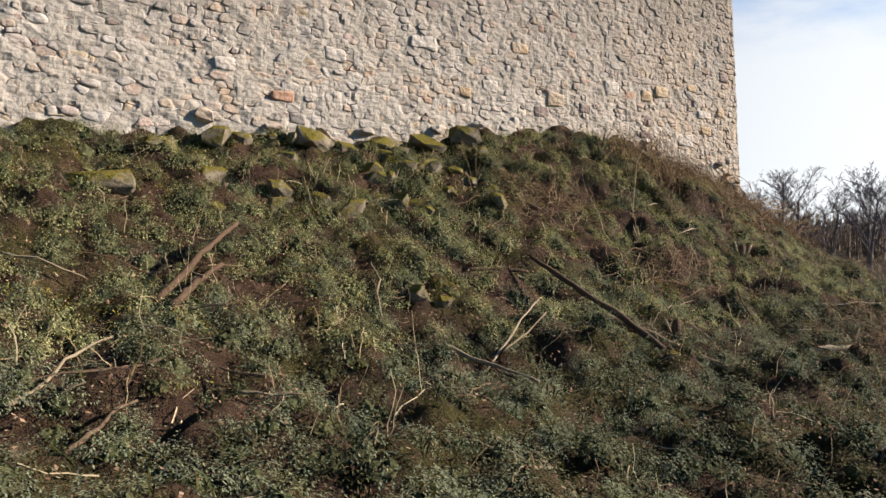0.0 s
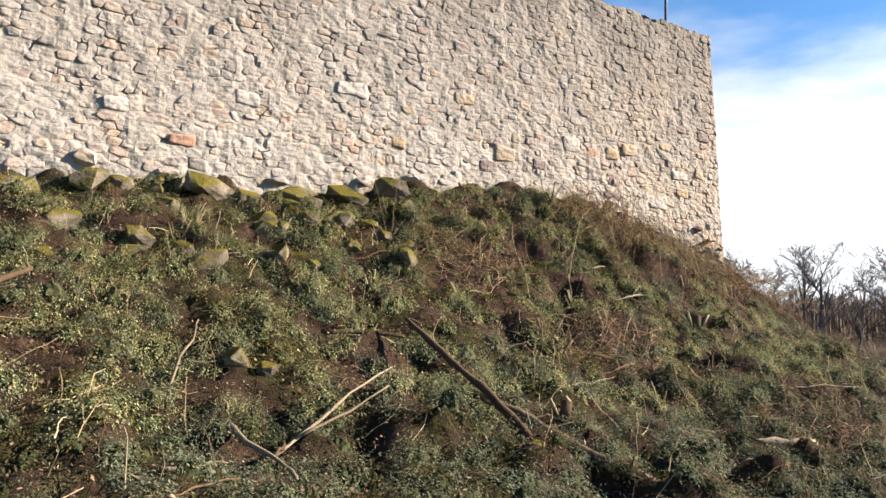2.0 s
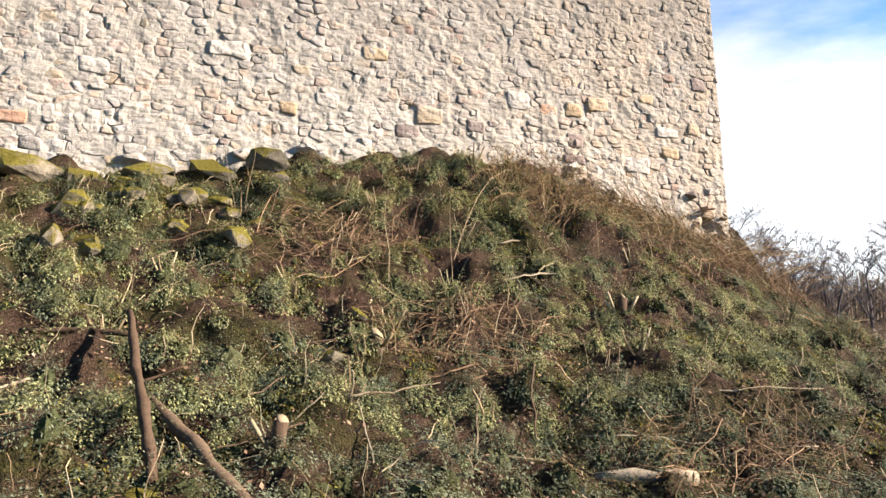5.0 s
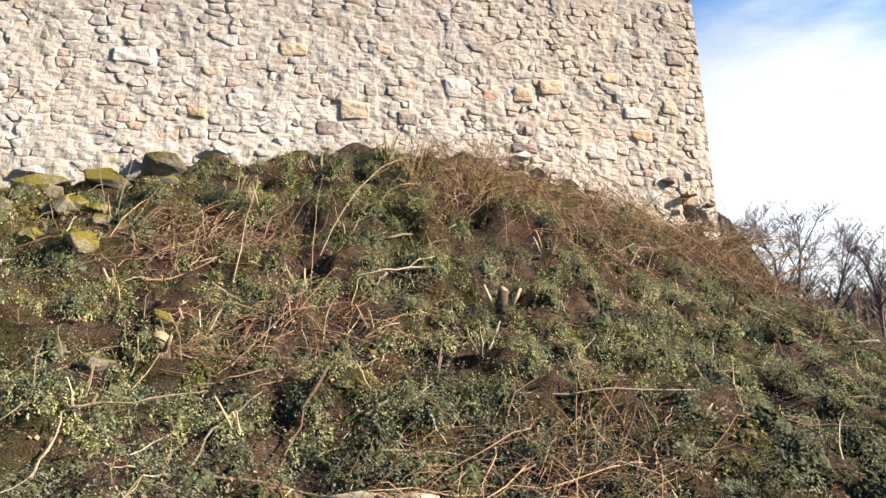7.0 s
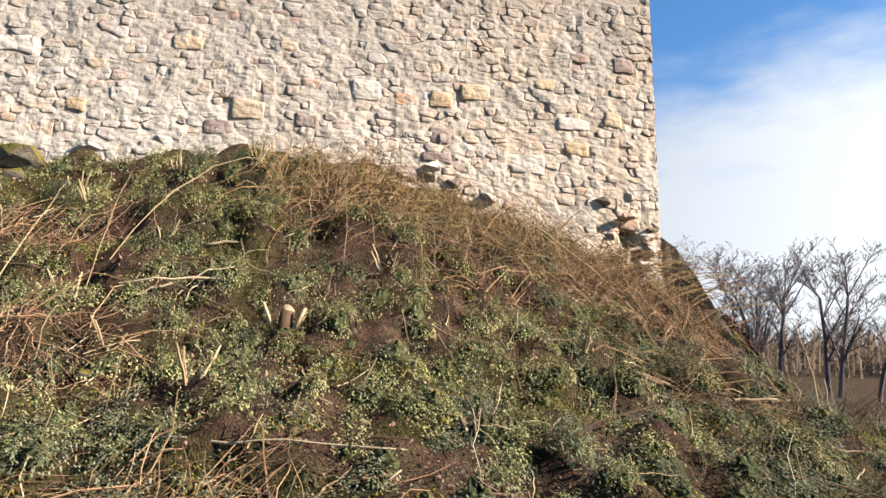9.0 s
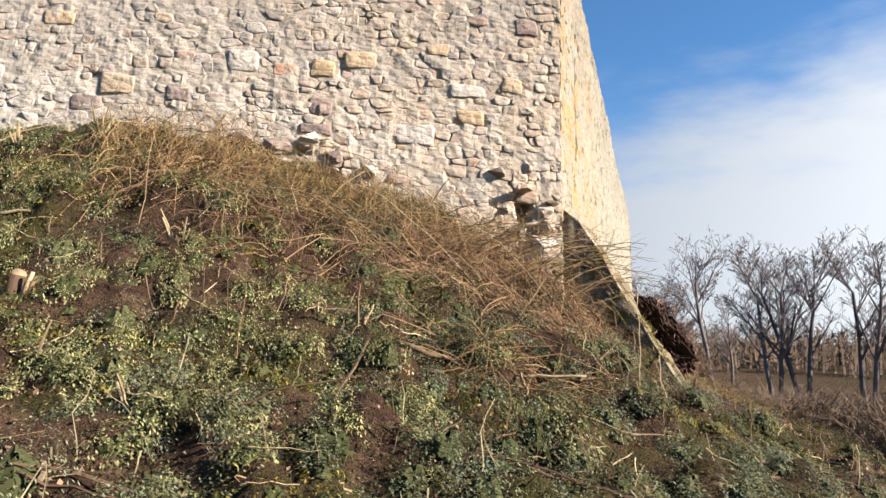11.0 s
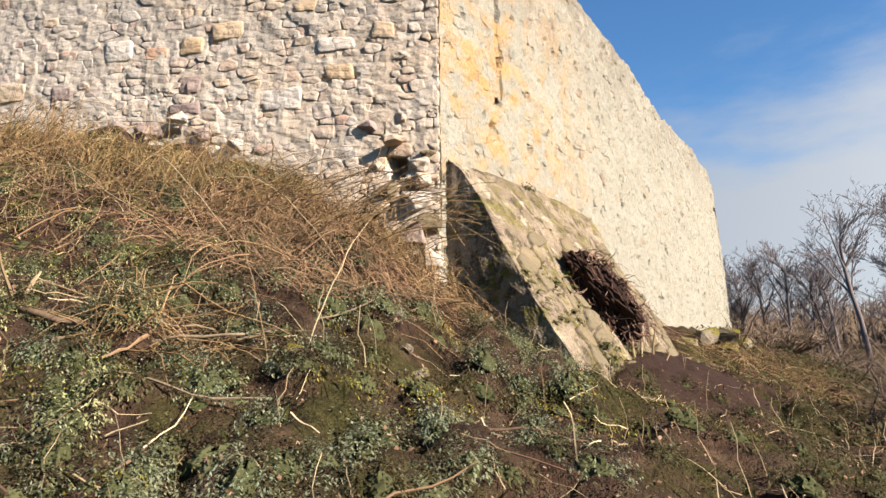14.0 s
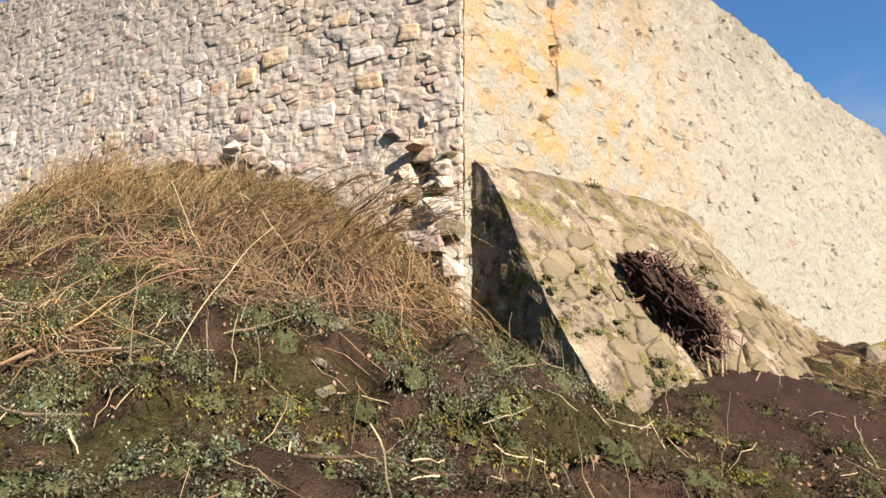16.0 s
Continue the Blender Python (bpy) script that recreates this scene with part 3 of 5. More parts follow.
# ---- growing and fallen things: shapes ----
def tubes(name, curves, sides=3):
    """Many tapered tubes as one mesh. curves: lists of (point, radius)."""
    V, F = [], []
    for c in curves:
        b, m = len(V), len(c)
        for i, (p, r) in enumerate(c):
            d = (c[min(i + 1, m - 1)][0] - c[max(i - 1, 0)][0])
            d = d.normalized() if d.length > 1e-6 else Vector((0, 0, 1))
            a = d.cross(Vector((0.3, 0.2, 1.0)) if abs(d.z) < 0.9 else Vector((1, 0, 0))).normalized()
            e = d.cross(a)
            for k in range(sides):
                w = 2 * math.pi * k / sides
                V.append(p + (a * math.cos(w) + e * math.sin(w)) * r)
        for i in range(m - 1):
            for k in range(sides):
                k2 = (k + 1) % sides
                F.append((b + i * sides + k, b + i * sides + k2, b + (i + 1) * sides + k2, b + (i + 1) * sides + k))
        F.append(tuple(b + k for k in range(sides))[::-1])
        F.append(tuple(b + (m - 1) * sides + k for k in range(sides)))
    return mesh_of(name, V, F, sides > 5)


def bent(rng, a, b, r0, r1, steps=6, wave=0.04, sag=0.0):
    """A crooked line from a to b with its radii."""
    a, b = Vector(a), Vector(b)
    L = (b - a).length
    off = Vector((0, 0, 0))
    out = []
    for i in range(steps + 1):
        t = i / steps
        if 0 < i < steps:
            off += Vector((rng.uniform(-1, 1), rng.uniform(-1, 1), rng.uniform(-1, 1))) * wave * L / steps * 2
        out.append((a.lerp(b, t) + off * math.sin(math.pi * t) + Vector((0, 0, sag * 4 * t * (1 - t))), r0 + (r1 - r0) * t))
    return out


def leaf_cloud(name, base, yaw, pitch, length, width, material, **tags):
    """Many folded leaves as one mesh, from arrays."""
    N = len(base)
    d = np.stack([np.cos(yaw) * np.cos(pitch), np.sin(yaw) * np.cos(pitch), np.sin(pitch)], 1)
    side = np.stack([-np.sin(yaw), np.cos(yaw), np.zeros(N)], 1)
    L, Wd = length[:, None], width[:, None]
    mid = base + d * L * 0.5
    up = np.cross(d, side)
    tip = base + d * L - np.array([0, 0, 1.0]) * L * 0.18
    V = np.stack([base, mid + side * Wd - up * Wd * 0.35, tip, mid - side * Wd - up * Wd * 0.35], 1).reshape(-1, 3)
    me = bpy.data.meshes.new(name)
    me.vertices.add(4 * N)
    me.vertices.foreach_set("co", V.astype(np.float32).ravel())
    me.loops.add(4 * N)
    me.loops.foreach_set("vertex_index", np.arange(4 * N, dtype=np.int32))
    me.polygons.add(N)
    me.polygons.foreach_set("loop_start", np.arange(0, 4 * N, 4, dtype=np.int32))
    me.update(calc_edges=True)
    return tagged(part(name, me, material), **tags)


def rock_mesh(rng, sx, sy, sz):
    """An angular rock: a hull round scattered points, its edges worn."""
    bm = bmesh.new()
    for _ in range(18):
        v = Vector((rng.gauss(0, 1), rng.gauss(0, 1), rng.gauss(0, 1))).normalized()
        f = 1.0 / max(abs(v.x), abs(v.y), abs(v.z)) ** 0.7
        bm.verts.new((v.x * f * sx, v.y * f * sy, v.z * f * sz))
    r = bmesh.ops.convex_hull(bm, input=bm.verts)
    bmesh.ops.delete(bm, geom=[g for g in r["geom_interior"] if isinstance(g, bmesh.types.BMVert)], context="VERTS")
    bmesh.ops.bevel(bm, geom=list(bm.edges), offset=min(sx, sy, sz) * 0.05, segments=1, affect="EDGES", clamp_overlap=True)
    bmesh.ops.triangulate(bm, faces=list(bm.faces))
    bmesh.ops.subdivide_edges(bm, edges=[e for e in bm.edges if e.calc_length() > 0.35 * min(sx, sy, sz)], cuts=1)
    k, m = rng.uniform(0, 50), min(sx, sy, sz)
    for v in bm.verts:
        v.co += v.co.normalized() * m * (0.12 * n3(v.co.x / m * 0.9, v.co.y / m * 0.9, v.co.z / m + k) + 0.10 * n3(v.co.x / m * 2.5, v.co.y / m * 2.5, v.co.z / m * 2.5 + k))
    return bm


def on(x, y, lift=0.0):
    return Vector((x, y, ground_z(x, y) + lift))


# ---- rocks ----
RNG = random.Random(5)
for x, y, w, h in [(-11.85, -0.42, 0.20, 0.15), (-12.6, -0.5, 0.25, 0.12), (-10.45, -0.30, 0.34, 0.17), (-9.85, -0.22, 0.22, 0.17), (-9.2, -0.12, 0.30, 0.12), (-8.45, -0.25, 0.30, 0.14),
                   (-7.75, -0.3, 0.27, 0.17), (-8.75, -0.75, 0.24, 0.10), (-8.35, -0.95, 0.16, 0.08), (-11.35, -1.5, 0.17, 0.14), (-10.72, -2.35, 0.21, 0.15), (-9.85, -1.1, 0.18, 0.13),
                   (-10.72, -4.0, 0.13, 0.12), (-10.5, -4.15, 0.09, 0.08), (-4.7, -0.45, 0.25, 0.13), (-4.2, -0.35, 0.18, 0.12), (-12.1, -1.2, 0.20, 0.15), (-13.4, -1.5, 0.42, 0.16), (-9.35, -0.6, 0.16, 0.12), (-11.0, -0.75, 0.15, 0.12)]:
    w, h = w * 1.1, h * 0.95
    ob = part("mossy_rock", rock_mesh(RNG, w, w * RNG.uniform(0.6, 0.85), h), M_ROCK)
    ob.matrix_world = Matrix.Translation(on(x, y, h * 0.30)) @ pose(0, 0, 0, RNG.uniform(-18, 18), RNG.uniform(-15, 15), RNG.uniform(-40, 40))
    tagged(ob, "angular fallen stone with yellow-green moss on the bank" if h < 0.155 else "large fallen wall stone capped with yellow-green moss", "rock", "fallen stones along the wall foot")
for i in range(34):
    x, y, w = RNG.uniform(-13.2, -7.3), -0.3 - 1.9 * RNG.random() ** 1.6, RNG.uniform(0.07, 0.17)
    ob = part("mossy_rock", rock_mesh(RNG, w, w * RNG.uniform(0.6, 0.9), w * RNG.uniform(0.55, 0.8)), M_ROCK)
    ob.matrix_world = Matrix.Translation(on(x, y, w * 0.32)) @ pose(0, 0, 0, RNG.uniform(-18, 18), RNG.uniform(-15, 15), RNG.uniform(-60, 60))
    tagged(ob, "small angular fallen stone with moss among weeds", "rock", "fallen stones along the wall foot")
for x, y, w in [(0.62, -2.5, 0.085), (0.5, -2.42, 0.075), (0.95, -3.0, 0.08), (-7.62, -3.84, 0.16), (-7.28, -3.3, 0.12), (-5.68, -3.62, 0.10), (0.25, -1.9, 0.13), (0.35, -2.05, 0.09), (0.95, -1.3, 0.07), (1.2, -1.2, 0.06), (-8.9, -5.6, 0.11),
                (-6.55, -5.75, 0.17), (-9.5, -3.0, 0.09), (-8.8, -1.6, 0.09), (-6.2, -2.2, 0.08), (0.05, -3.3, 0.07), (1.6, -2.1, 0.06), (2.4, -1.2, 0.07), (-3.3, -4.2, 0.07), (-10.0, -1.9, 0.10)]:
    w *= 0.8
    ob = part("loose_stone", rock_mesh(RNG, w, w * 0.75, w * 0.5), M_ROCK)
    ob.matrix_world = Matrix.Translation(on(x, y, w * 0.12)) @ pose(0, 0, 0, RNG.uniform(-25, 25), RNG.uniform(-25, 25), RNG.uniform(0, 180))
    tagged(ob, "pale loose stone half sunk in the soil", "stone", "loose stones on the bank")

# broken masonry at the foot of the corner: stones that stand out of the wall
for x, z, w, h, out in [(-0.18, 4.33, 0.13, 0.045, 0.16), (-0.52, 4.56, 0.13, 0.07, 0.05), (0.10, 4.05, 0.11, 0.10, 0.08), (-0.40, 4.06, 0.10, 0.08, 0.04), (0.12, 3.85, 0.11, 0.09, 0.10), (-0.26, 3.78, 0.13, 0.10, 0.10),
                       (0.05, 3.62, 0.17, 0.12, 0.10), (0.20, 3.35, 0.15, 0.13, 0.10), (-0.35, 3.55, 0.15, 0.10, 0.10), (0.02, 3.22, 0.16, 0.12, 0.14), (0.22, 3.0, 0.14, 0.14, 0.10), (0.18, 4.15, 0.10, 0.07, 0.05), (-0.15, 4.62, 0.12, 0.07, 0.02),
                       (-2.95, 4.85, 0.15, 0.10, 0.07), (-3.3, 4.72, 0.18, 0.11, 0.10), (-2.6, 4.62, 0.13, 0.09, 0.06), (-2.2, 4.45, 0.17, 0.09, 0.08), (-3.75, 4.80, 0.14, 0.10, 0.08), (-2.75, 5.25, 0.13, 0.09, 0.03), (-11.9, 4.42, 0.14, 0.12, 0.08), (-9.4, 4.42, 0.18, 0.07, 0.06),
                       (-10.9, 4.35, 0.15, 0.07, 0.06), (-8.0, 4.6, 0.2, 0.08, 0.06), (-7.2, 4.75, 0.16, 0.09, 0.06), (-6.4, 4.9, 0.15, 0.09, 0.05)]:
    ob = part("broken_stone", rock_mesh(RNG, w, 0.12, h), RNG.choice((M_STONE, M_STONE, M_PALE, M_STONE_BUTT, M_DARK)), wall_front)
    ob.matrix_world = Matrix.Translation(front_at(x, z, out - 0.08)) @ pose(0, 0, 0, RNG.uniform(-8, 8), RNG.uniform(-9, 9), RNG.uniform(-14, 14))

# ---- fallen wood ----
def wood(name, runs, material, label, category, group="", sides=7, cut=False):
    """A thing of fallen wood: its first run is the thing, forks are parts of it."""
    first = None
    for run in runs:
        run = [(p + Vector((R.uniform(-1, 1), R.uniform(-1, 1), R.uniform(-1, 1))) * k * 0.22, k * R.uniform(0.72, 1.2)) for p, k in run]
        me = tubes(name, [run], sides)
        if first is None:
            first = tagged(part(name, me, material), label, category, group)
        else:
            part("fork", me, material, first)
    if cut:
        p, r = runs[0][-1]
        d = (p - runs[0][-2][0]).normalized()
        part("cut_end", tubes("cut_end", [[(p, r * 0.92), (p + d * 0.006, r * 0.90)]], 9), M_WOOD, first, "pale sawn end")
    return first


R = random.Random(21)
g = lambda x, y, l=0.05: on(x, y, l)
wood("fallen_branch", [bent(R, g(-9.10, -3.75, 0.30), g(-8.86, -5.45, 0.06), 0.026, 0.038, 14, 0.035), bent(R, g(-9.0, -4.4, 0.2), g(-8.72, -4.35, 0.22), 0.012, 0.005, 4, 0.1)], M_BARK, "long dark fallen branch leaning down the bank", "branch")
wood("fallen_log", [bent(R, g(-8.95, -4.4, 0.12), g(-8.15, -6.1, 0.05), 0.035, 0.055, 14, 0.035)], M_BARK, "thick dark rotting log across the weeds", "log", sides=9)
wood("dark_branch", [bent(R, g(-9.85, -3.45, 0.06), g(-9.05, -3.65, 0.08), 0.03, 0.02, 6, 0.05)], M_BARK, "short dark branch in the weeds", "branch")
for a, b, r in [((-10.75, -5.2), (-9.58, -4.5), 0.026), ((-10.5, -5.1), (-9.72, -4.75), 0.022)]:
    wood("bark_strip", [bent(R, g(*a, 0.06), g(*b, 0.14), r * 0.5, r * 0.35, 8, 0.04)], M_DRYWOOD, "pale split stick lying on the weeds", "stick", "pale split sticks")
wood("pale_log", [bent(R, g(-6.2, -5.32, 0.08), g(-5.62, -5.62, 0.08), 0.055, 0.05, 5, 0.02)], M_DRYWOOD, "short pale weathered log among twigs", "log", sides=9, cut=True)
wood("broken_log", [bent(R, g(-13.15, -4.1, 0.08), g(-12.25, -3.05, 0.22), 0.036, 0.022, 14, 0.09), bent(R, g(-13.05, -4.25, 0.05), g(-12.5, -3.5, 0.10), 0.04, 0.02, 10, 0.06)], M_BARK, "splintered reddish-brown log on the bank", "log", sides=8)
for a, b, r in [((-14.1, -5.4), (-13.5, -4.6), 0.022), ((-13.85, -5.9), (-13.45, -5.45), 0.022), ((-12.9, -5.6), (-12.55, -5.75), 0.018), ((-10.95, -4.85), (-10.8, -5.95), 0.03), ((-11.45, -5.6), (-11.0, -5.3), 0.015), ((-11.27, -4.3), (-10.95, -3.4), 0.018),
                ((-10.6, -5.0), (-10.85, -5.75), 0.02), ((-7.1, -5.8), (-6.7, -5.6), 0.018), ((-5.3, -2.05), (-4.5, -1.95), 0.02), ((-5.6, -2.5), (-5.0, -2.4), 0.014), ((-7.65, -4.45), (-6.85, -4.2), 0.012), ((-6.9, -5.0), (-6.5, -4.3), 0.014), ((-4.05, -5.4), (-3.65, -5.1), 0.014),
                ((-6.4, -1.9), (-6.05, -1.4), 0.014), ((-1.5, -3.4), (-0.3, -3.2), 0.022), ((-0.35, -3.2), (0.25, -2.2), 0.014), ((-1.7, -3.4), (-0.7, -3.25), 0.03), ((-8.6, -2.3), (-7.7, -2.1), 0.012), ((-4.9, -4.7), (-3.6, -4.9), 0.013), ((-13.9, -2.4), (-13.1, -1.9), 0.02),
                ((-14.2, -3.2), (-13.6, -3.4), 0.018), ((-2.7, -4.5), (-1.9, -4.2), 0.012), ((1.1, -3.3), (1.7, -2.9), 0.014), ((-3.5, -3.0), (-2.9, -3.4), 0.012), ((-7.0, -5.1), (-5.0, -5.4), 0.014), ((-6.0, -4.9), (-4.4, -5.5), 0.012)]:
    m = R.choice((M_DRYWOOD, M_DRYWOOD, M_BARK))
    wood("fallen_stick", [bent(R, g(*a, 0.05), g(*b, 0.10), r * 0.75, r * 0.35, 9, 0.13)], m, "crooked pale dead stick on the weeds" if m is M_DRYWOOD else "crooked dark dead stick on the weeds", "stick", "dead sticks on the bank")


for k in range(70):
    x, y, w, l = R.uniform(-13.5, 1.5), R.uniform(-5.8, -1.4), R.uniform(0, 6.28), R.uniform(0.25, 0.9)
    m, r = R.choice((M_DRYWOOD, M_BARK, M_CANE)), R.uniform(0.006, 0.013)
    wood("thin_stick", [bent(R, g(x, y, 0.06), g(x + l * math.cos(w), y + 0.7 * l * math.sin(w), 0.14), r, r * 0.5, 6, 0.12)], m, "thin dead stick lying among weeds", "stick", "thin sticks on the bank", 5)


def stump(x, y, r, h, label, stems=0):
    base = on(x, y)
    ob = tagged(part("stump", tubes("stump", [[(base + Vector((0, 0, -0.08)), r * 1.5), (base + Vector((0, 0, 0.05)), r * 1.1), (base + Vector((0.02, 0, h)), r)]], 9), M_BARK), label, "stump")
    top = base + Vector((0.02, 0, h))
    part("cut_face", tubes("cut_face", [[(top, r * 0.93), (top + Vector((0.01, -0.01, 0.012)), r * 0.9)]], 9), M_WOOD, ob, "pale freshly cut face")
    for i in range(stems):
        a = R.uniform(0, 6.28)
        p = base + Vector((math.cos(a) * r * 1.3, math.sin(a) * r * 1.3, 0))
        q = p + Vector((math.cos(a) * 0.1, math.sin(a) * 0.1, R.uniform(0.1, 0.24)))
        part("stem", tubes("stem", [[(p, 0.016), (q, 0.014)]], 6), M_STRAW, ob, "cut dry stem")
    return ob


stump(-4.42, -3.2, 0.055, 0.17, "cut mossy stump with pale top and suckers", 4)
stump(-8.2, -5.05, 0.045, 0.15, "broken yellowish stump in the weeds", 1)
stump(-7.25, -3.7, 0.07, 0.09, "low stump with a pale cut face", 1)
for x, y, n in [(-10.95, -1.5, 7), (-10.75, -1.35, 6), (-7.75, -2.6, 5), (-7.6, -4.35, 4), (-5.2, -2.3, 5), (-5.05, -0.75, 8), (-4.75, -0.9, 6), (-6.6, -1.35, 7), (-7.0, -3.3, 4), (-8.15, -1.15, 5), (-3.1, -4.3, 4), (-9.3, -3.2, 4), (-3.6, -2.3, 4), (-6.15, -2.75, 4), (-5.7, -1.9, 5), (-2.0, -3.1, 4), (-8.9, -2.4, 4), (-6.9, -0.8, 6), (-5.9, -0.7, 6), (-7.6, -1.7, 4), (-5.6, -3.4, 4), (-6.6, -4.6, 3), (-4.9, -4.1, 3), (-3.9, -3.9, 3)]:
    c = tagged(new("cut_shoots"), "clump of pale cut-back shoots on the bank", "cut shoots", "cut-back shoots")
    c.location = on(x, y)
    for i in range(n):
        a, l = R.uniform(0, 6.28), R.uniform(0.12, 0.3)
        p = Vector((math.cos(a) * 0.04, math.sin(a) * 0.04, -0.04))
        part("shoot", tubes("shoot", [bent(R, p, p + Vector((math.cos(a) * l * 0.5, math.sin(a) * l * 0.5, l)), R.uniform(0.008, 0.015), 0.007, 3, 0.05)], 5), M_STRAW, c)

# ---- brambles ----
THICKETS = [  # x, y, half width, half depth, height, canes, label
    (-3.9, -1.15, 1.25, 0.75, 0.78, 620, "dense grey-brown bramble thicket against the wall"),
    (-1.9, -1.0, 1.35, 0.80, 0.70, 640, "tangled leafless bramble thicket below the wall"),
    (-0.75, -1.55, 1.15, 0.80, 0.42, 950, "matted reddish-brown dead brambles on the bank"),
    (-2.6, -2.0, 1.2, 0.55, 0.26, 170, "low brown bramble mat on the slope"),
    (-0.15, -0.80, 0.95, 0.50, 0.74, 460, "bare bramble twigs at the wall corner"),
    (-7.2, -1.85, 1.2, 0.55, 0.28, 220, "cut reddish bramble canes in a heap"),
    (-6.4, -3.5, 0.85, 0.55, 0.22, 200, "small heap of cut reddish canes"),
    (-5.1, -5.35, 1.2, 0.45, 0.22, 300, "low tangle of dark twigs by the path"),
    (-0.95, -3.2, 0.65, 0.28, 0.26, 150, "heap of dark bare twigs on the slope"),
    (4.6, 4.3, 1.5, 1.8, 0.45, 420, "bare pale brushwood beside the side wall"),
]
for x0, y0, rx, ry, hh, count, label in THICKETS:
    o = on(x0, y0)
    thicket = empty("bramble_thicket", *o, label=label, category="brambles", group="bramble thickets")
    twigs, canes = [], []
    limit = 60
    grey = "grey" in label or "leafless" in label or "bare" in label
    stuff = M_BRUSH if grey else M_CANE
    for i in range(int(count * 1.5)):
        a, q = R.uniform(0, 6.28), math.sqrt(R.random())
        x, y = x0 + rx * q * math.cos(a), y0 + ry * q * math.sin(a)
        if y > -0.12 and x < 0.3:
            y = -0.15
        thick = i % 10 == 0
        L, w = R.uniform(0.5, 1.1) if thick else R.uniform(0.15, 0.60), R.gauss(0.25, 1.0 if grey else 1.4)
        if R.random() < (0.2 if grey else 0.35):
            w += math.pi
        ex, ey = x + L * math.cos(w), y + L * 0.7 * math.sin(w)
        if ey > -0.06 and ex < 0.4:
            ey = -0.08
        top = hh * (1 - 0.75 * q * q) * R.uniform(0.2, 1.2) * (0.75 + 0.9 * abs(n3(x * 2, y * 2, 12)))
        p, e = on(x, y, R.uniform(-0.02, top * 0.6)), on(ex, ey, R.uniform(0.0, top))
        r = R.uniform(0.004, 0.0075) if thick else R.uniform(0.0018, 0.0048)
        (canes if thick else twigs).append([(v - o, k) for v, k in bent(R, p, e, r, r * 0.4, 4, 0.16, top * R.uniform(0.1, 0.6))])
    part("tangle", tubes("tangle", twigs, 3), stuff, thicket, "fine tangled brown twigs")["kind"] = "stuff"
    for c in canes:
        part("cane", tubes("cane", [c], 4), stuff, thicket)
# long arching canes
for a, b, sag, r in [((-1.3, -1.5, 0.5), (-0.15, -1.75, 0.05), 0.25, 0.008), ((-2.9, -0.9, 0.5), (-0.4, -0.6, 0.35), 0.2, 0.007), ((-0.3, -0.5, 0.45), (1.0, -0.75, 0.95), 0.1, 0.006), ((-1.2, -0.5, 0.6), (0.3, -0.4, 0.95), 0.12, 0.006),
                     ((-2.2, -1.4, 0.4), (-0.9, -2.0, 0.1), 0.2, 0.007), ((-6.8, -2.6, 0.1), (-6.6, -1.9, 0.75), 0.1, 0.007), ((-6.1, -2.6, 0.1), (-5.95, -2.2, 0.7), 0.05, 0.006), ((-4.0, -2.2, 0.05), (-4.0, -2.0, 0.9), 0.0, 0.005), ((-2.7, -3.8, 0.05), (-2.75, -3.5, 0.6), 0.0, 0.006),
                     ((-8.2, -1.2, 0.05), (-8.35, -0.9, 0.8), 0.1, 0.006), ((-8.1, -1.15, 0.05), (-8.0, -0.9, 0.7), 0.1, 0.006), ((-6.0, -2.4, 0.1), (-4.9, -1.6, 0.5), 0.3, 0.008), ((0.1, -3.2, 0.0), (0.3, -2.6, 0.75), 0.1, 0.006), ((-0.1, -3.3, 0.0), (-0.45, -3.0, 0.7), 0.1, 0.006),
                     ((-3.2, -1.9, 0.3), (-1.3, -2.3, 0.15), 0.25, 0.008), ((-1.0, -1.9, 0.35), (0.25, -2.3, 0.05), 0.3, 0.006)]:
    tagged(part("arching_cane", tubes("arching_cane", [bent(R, on(a[0], a[1], a[2]), on(b[0], b[1], b[2]), r * 0.7, r * 0.3, 8, 0.07, sag)], 5), M_STRAW), "long pale arching bramble cane", "cane", "arching canes")

for i in range(60):
    x, y = R.uniform(-1.6, 0.1), R.uniform(-1.7, -0.5)
    l = R.uniform(0.5, 1.25)
    run = bent(R, on(x, y, 0.15), on(x, y, 0.15) + Vector((l, R.uniform(-0.25, 0.1), R.uniform(0.05, 0.35))), 0.006, 0.0025, 6, 0.08, 0.12)
    cane = tagged(part("leaning_twig", tubes("leaning_twig", [run], 5), M_BRUSH), "bare grey bramble twig leaning out of the thicket", "twig", "leaning bramble twigs")
    for k in range(3):
        p = run[R.randint(2, 5)][0]
        part("side_twig", tubes("side_twig", [bent(R, p, p + Vector((R.uniform(0.05, 0.3), R.uniform(-0.12, 0.12), R.uniform(-0.05, 0.2))), 0.003, 0.0015, 3, 0.1)], 3), M_BRUSH, cane)
# ---- roots, post, earth and rubble beside the buttress ----
rm = bmesh.new()
bmesh.ops.create_icosphere(rm, subdivisions=5, radius=1.0)
for v in rm.verts:
    k = 1 + 0.35 * n3(v.co.x * 2, v.co.y * 2, v.co.z * 2 + 3) + 0.22 * n3(v.co.x * 6, v.co.y * 6, v.co.z * 6) + 0.16 * n3(v.co.x * 15, v.co.y * 15, v.co.z * 15)
    v.co = Vector((v.co.x * 0.30, v.co.y * 0.24, v.co.z * 0.60)) * k
M_EARTH = simple_material("dark_root_earth", [(0.0, (0.016, 0.009, 0.007)), (1.0, (0.026, 0.015, 0.011))], 0.95, 22.0)
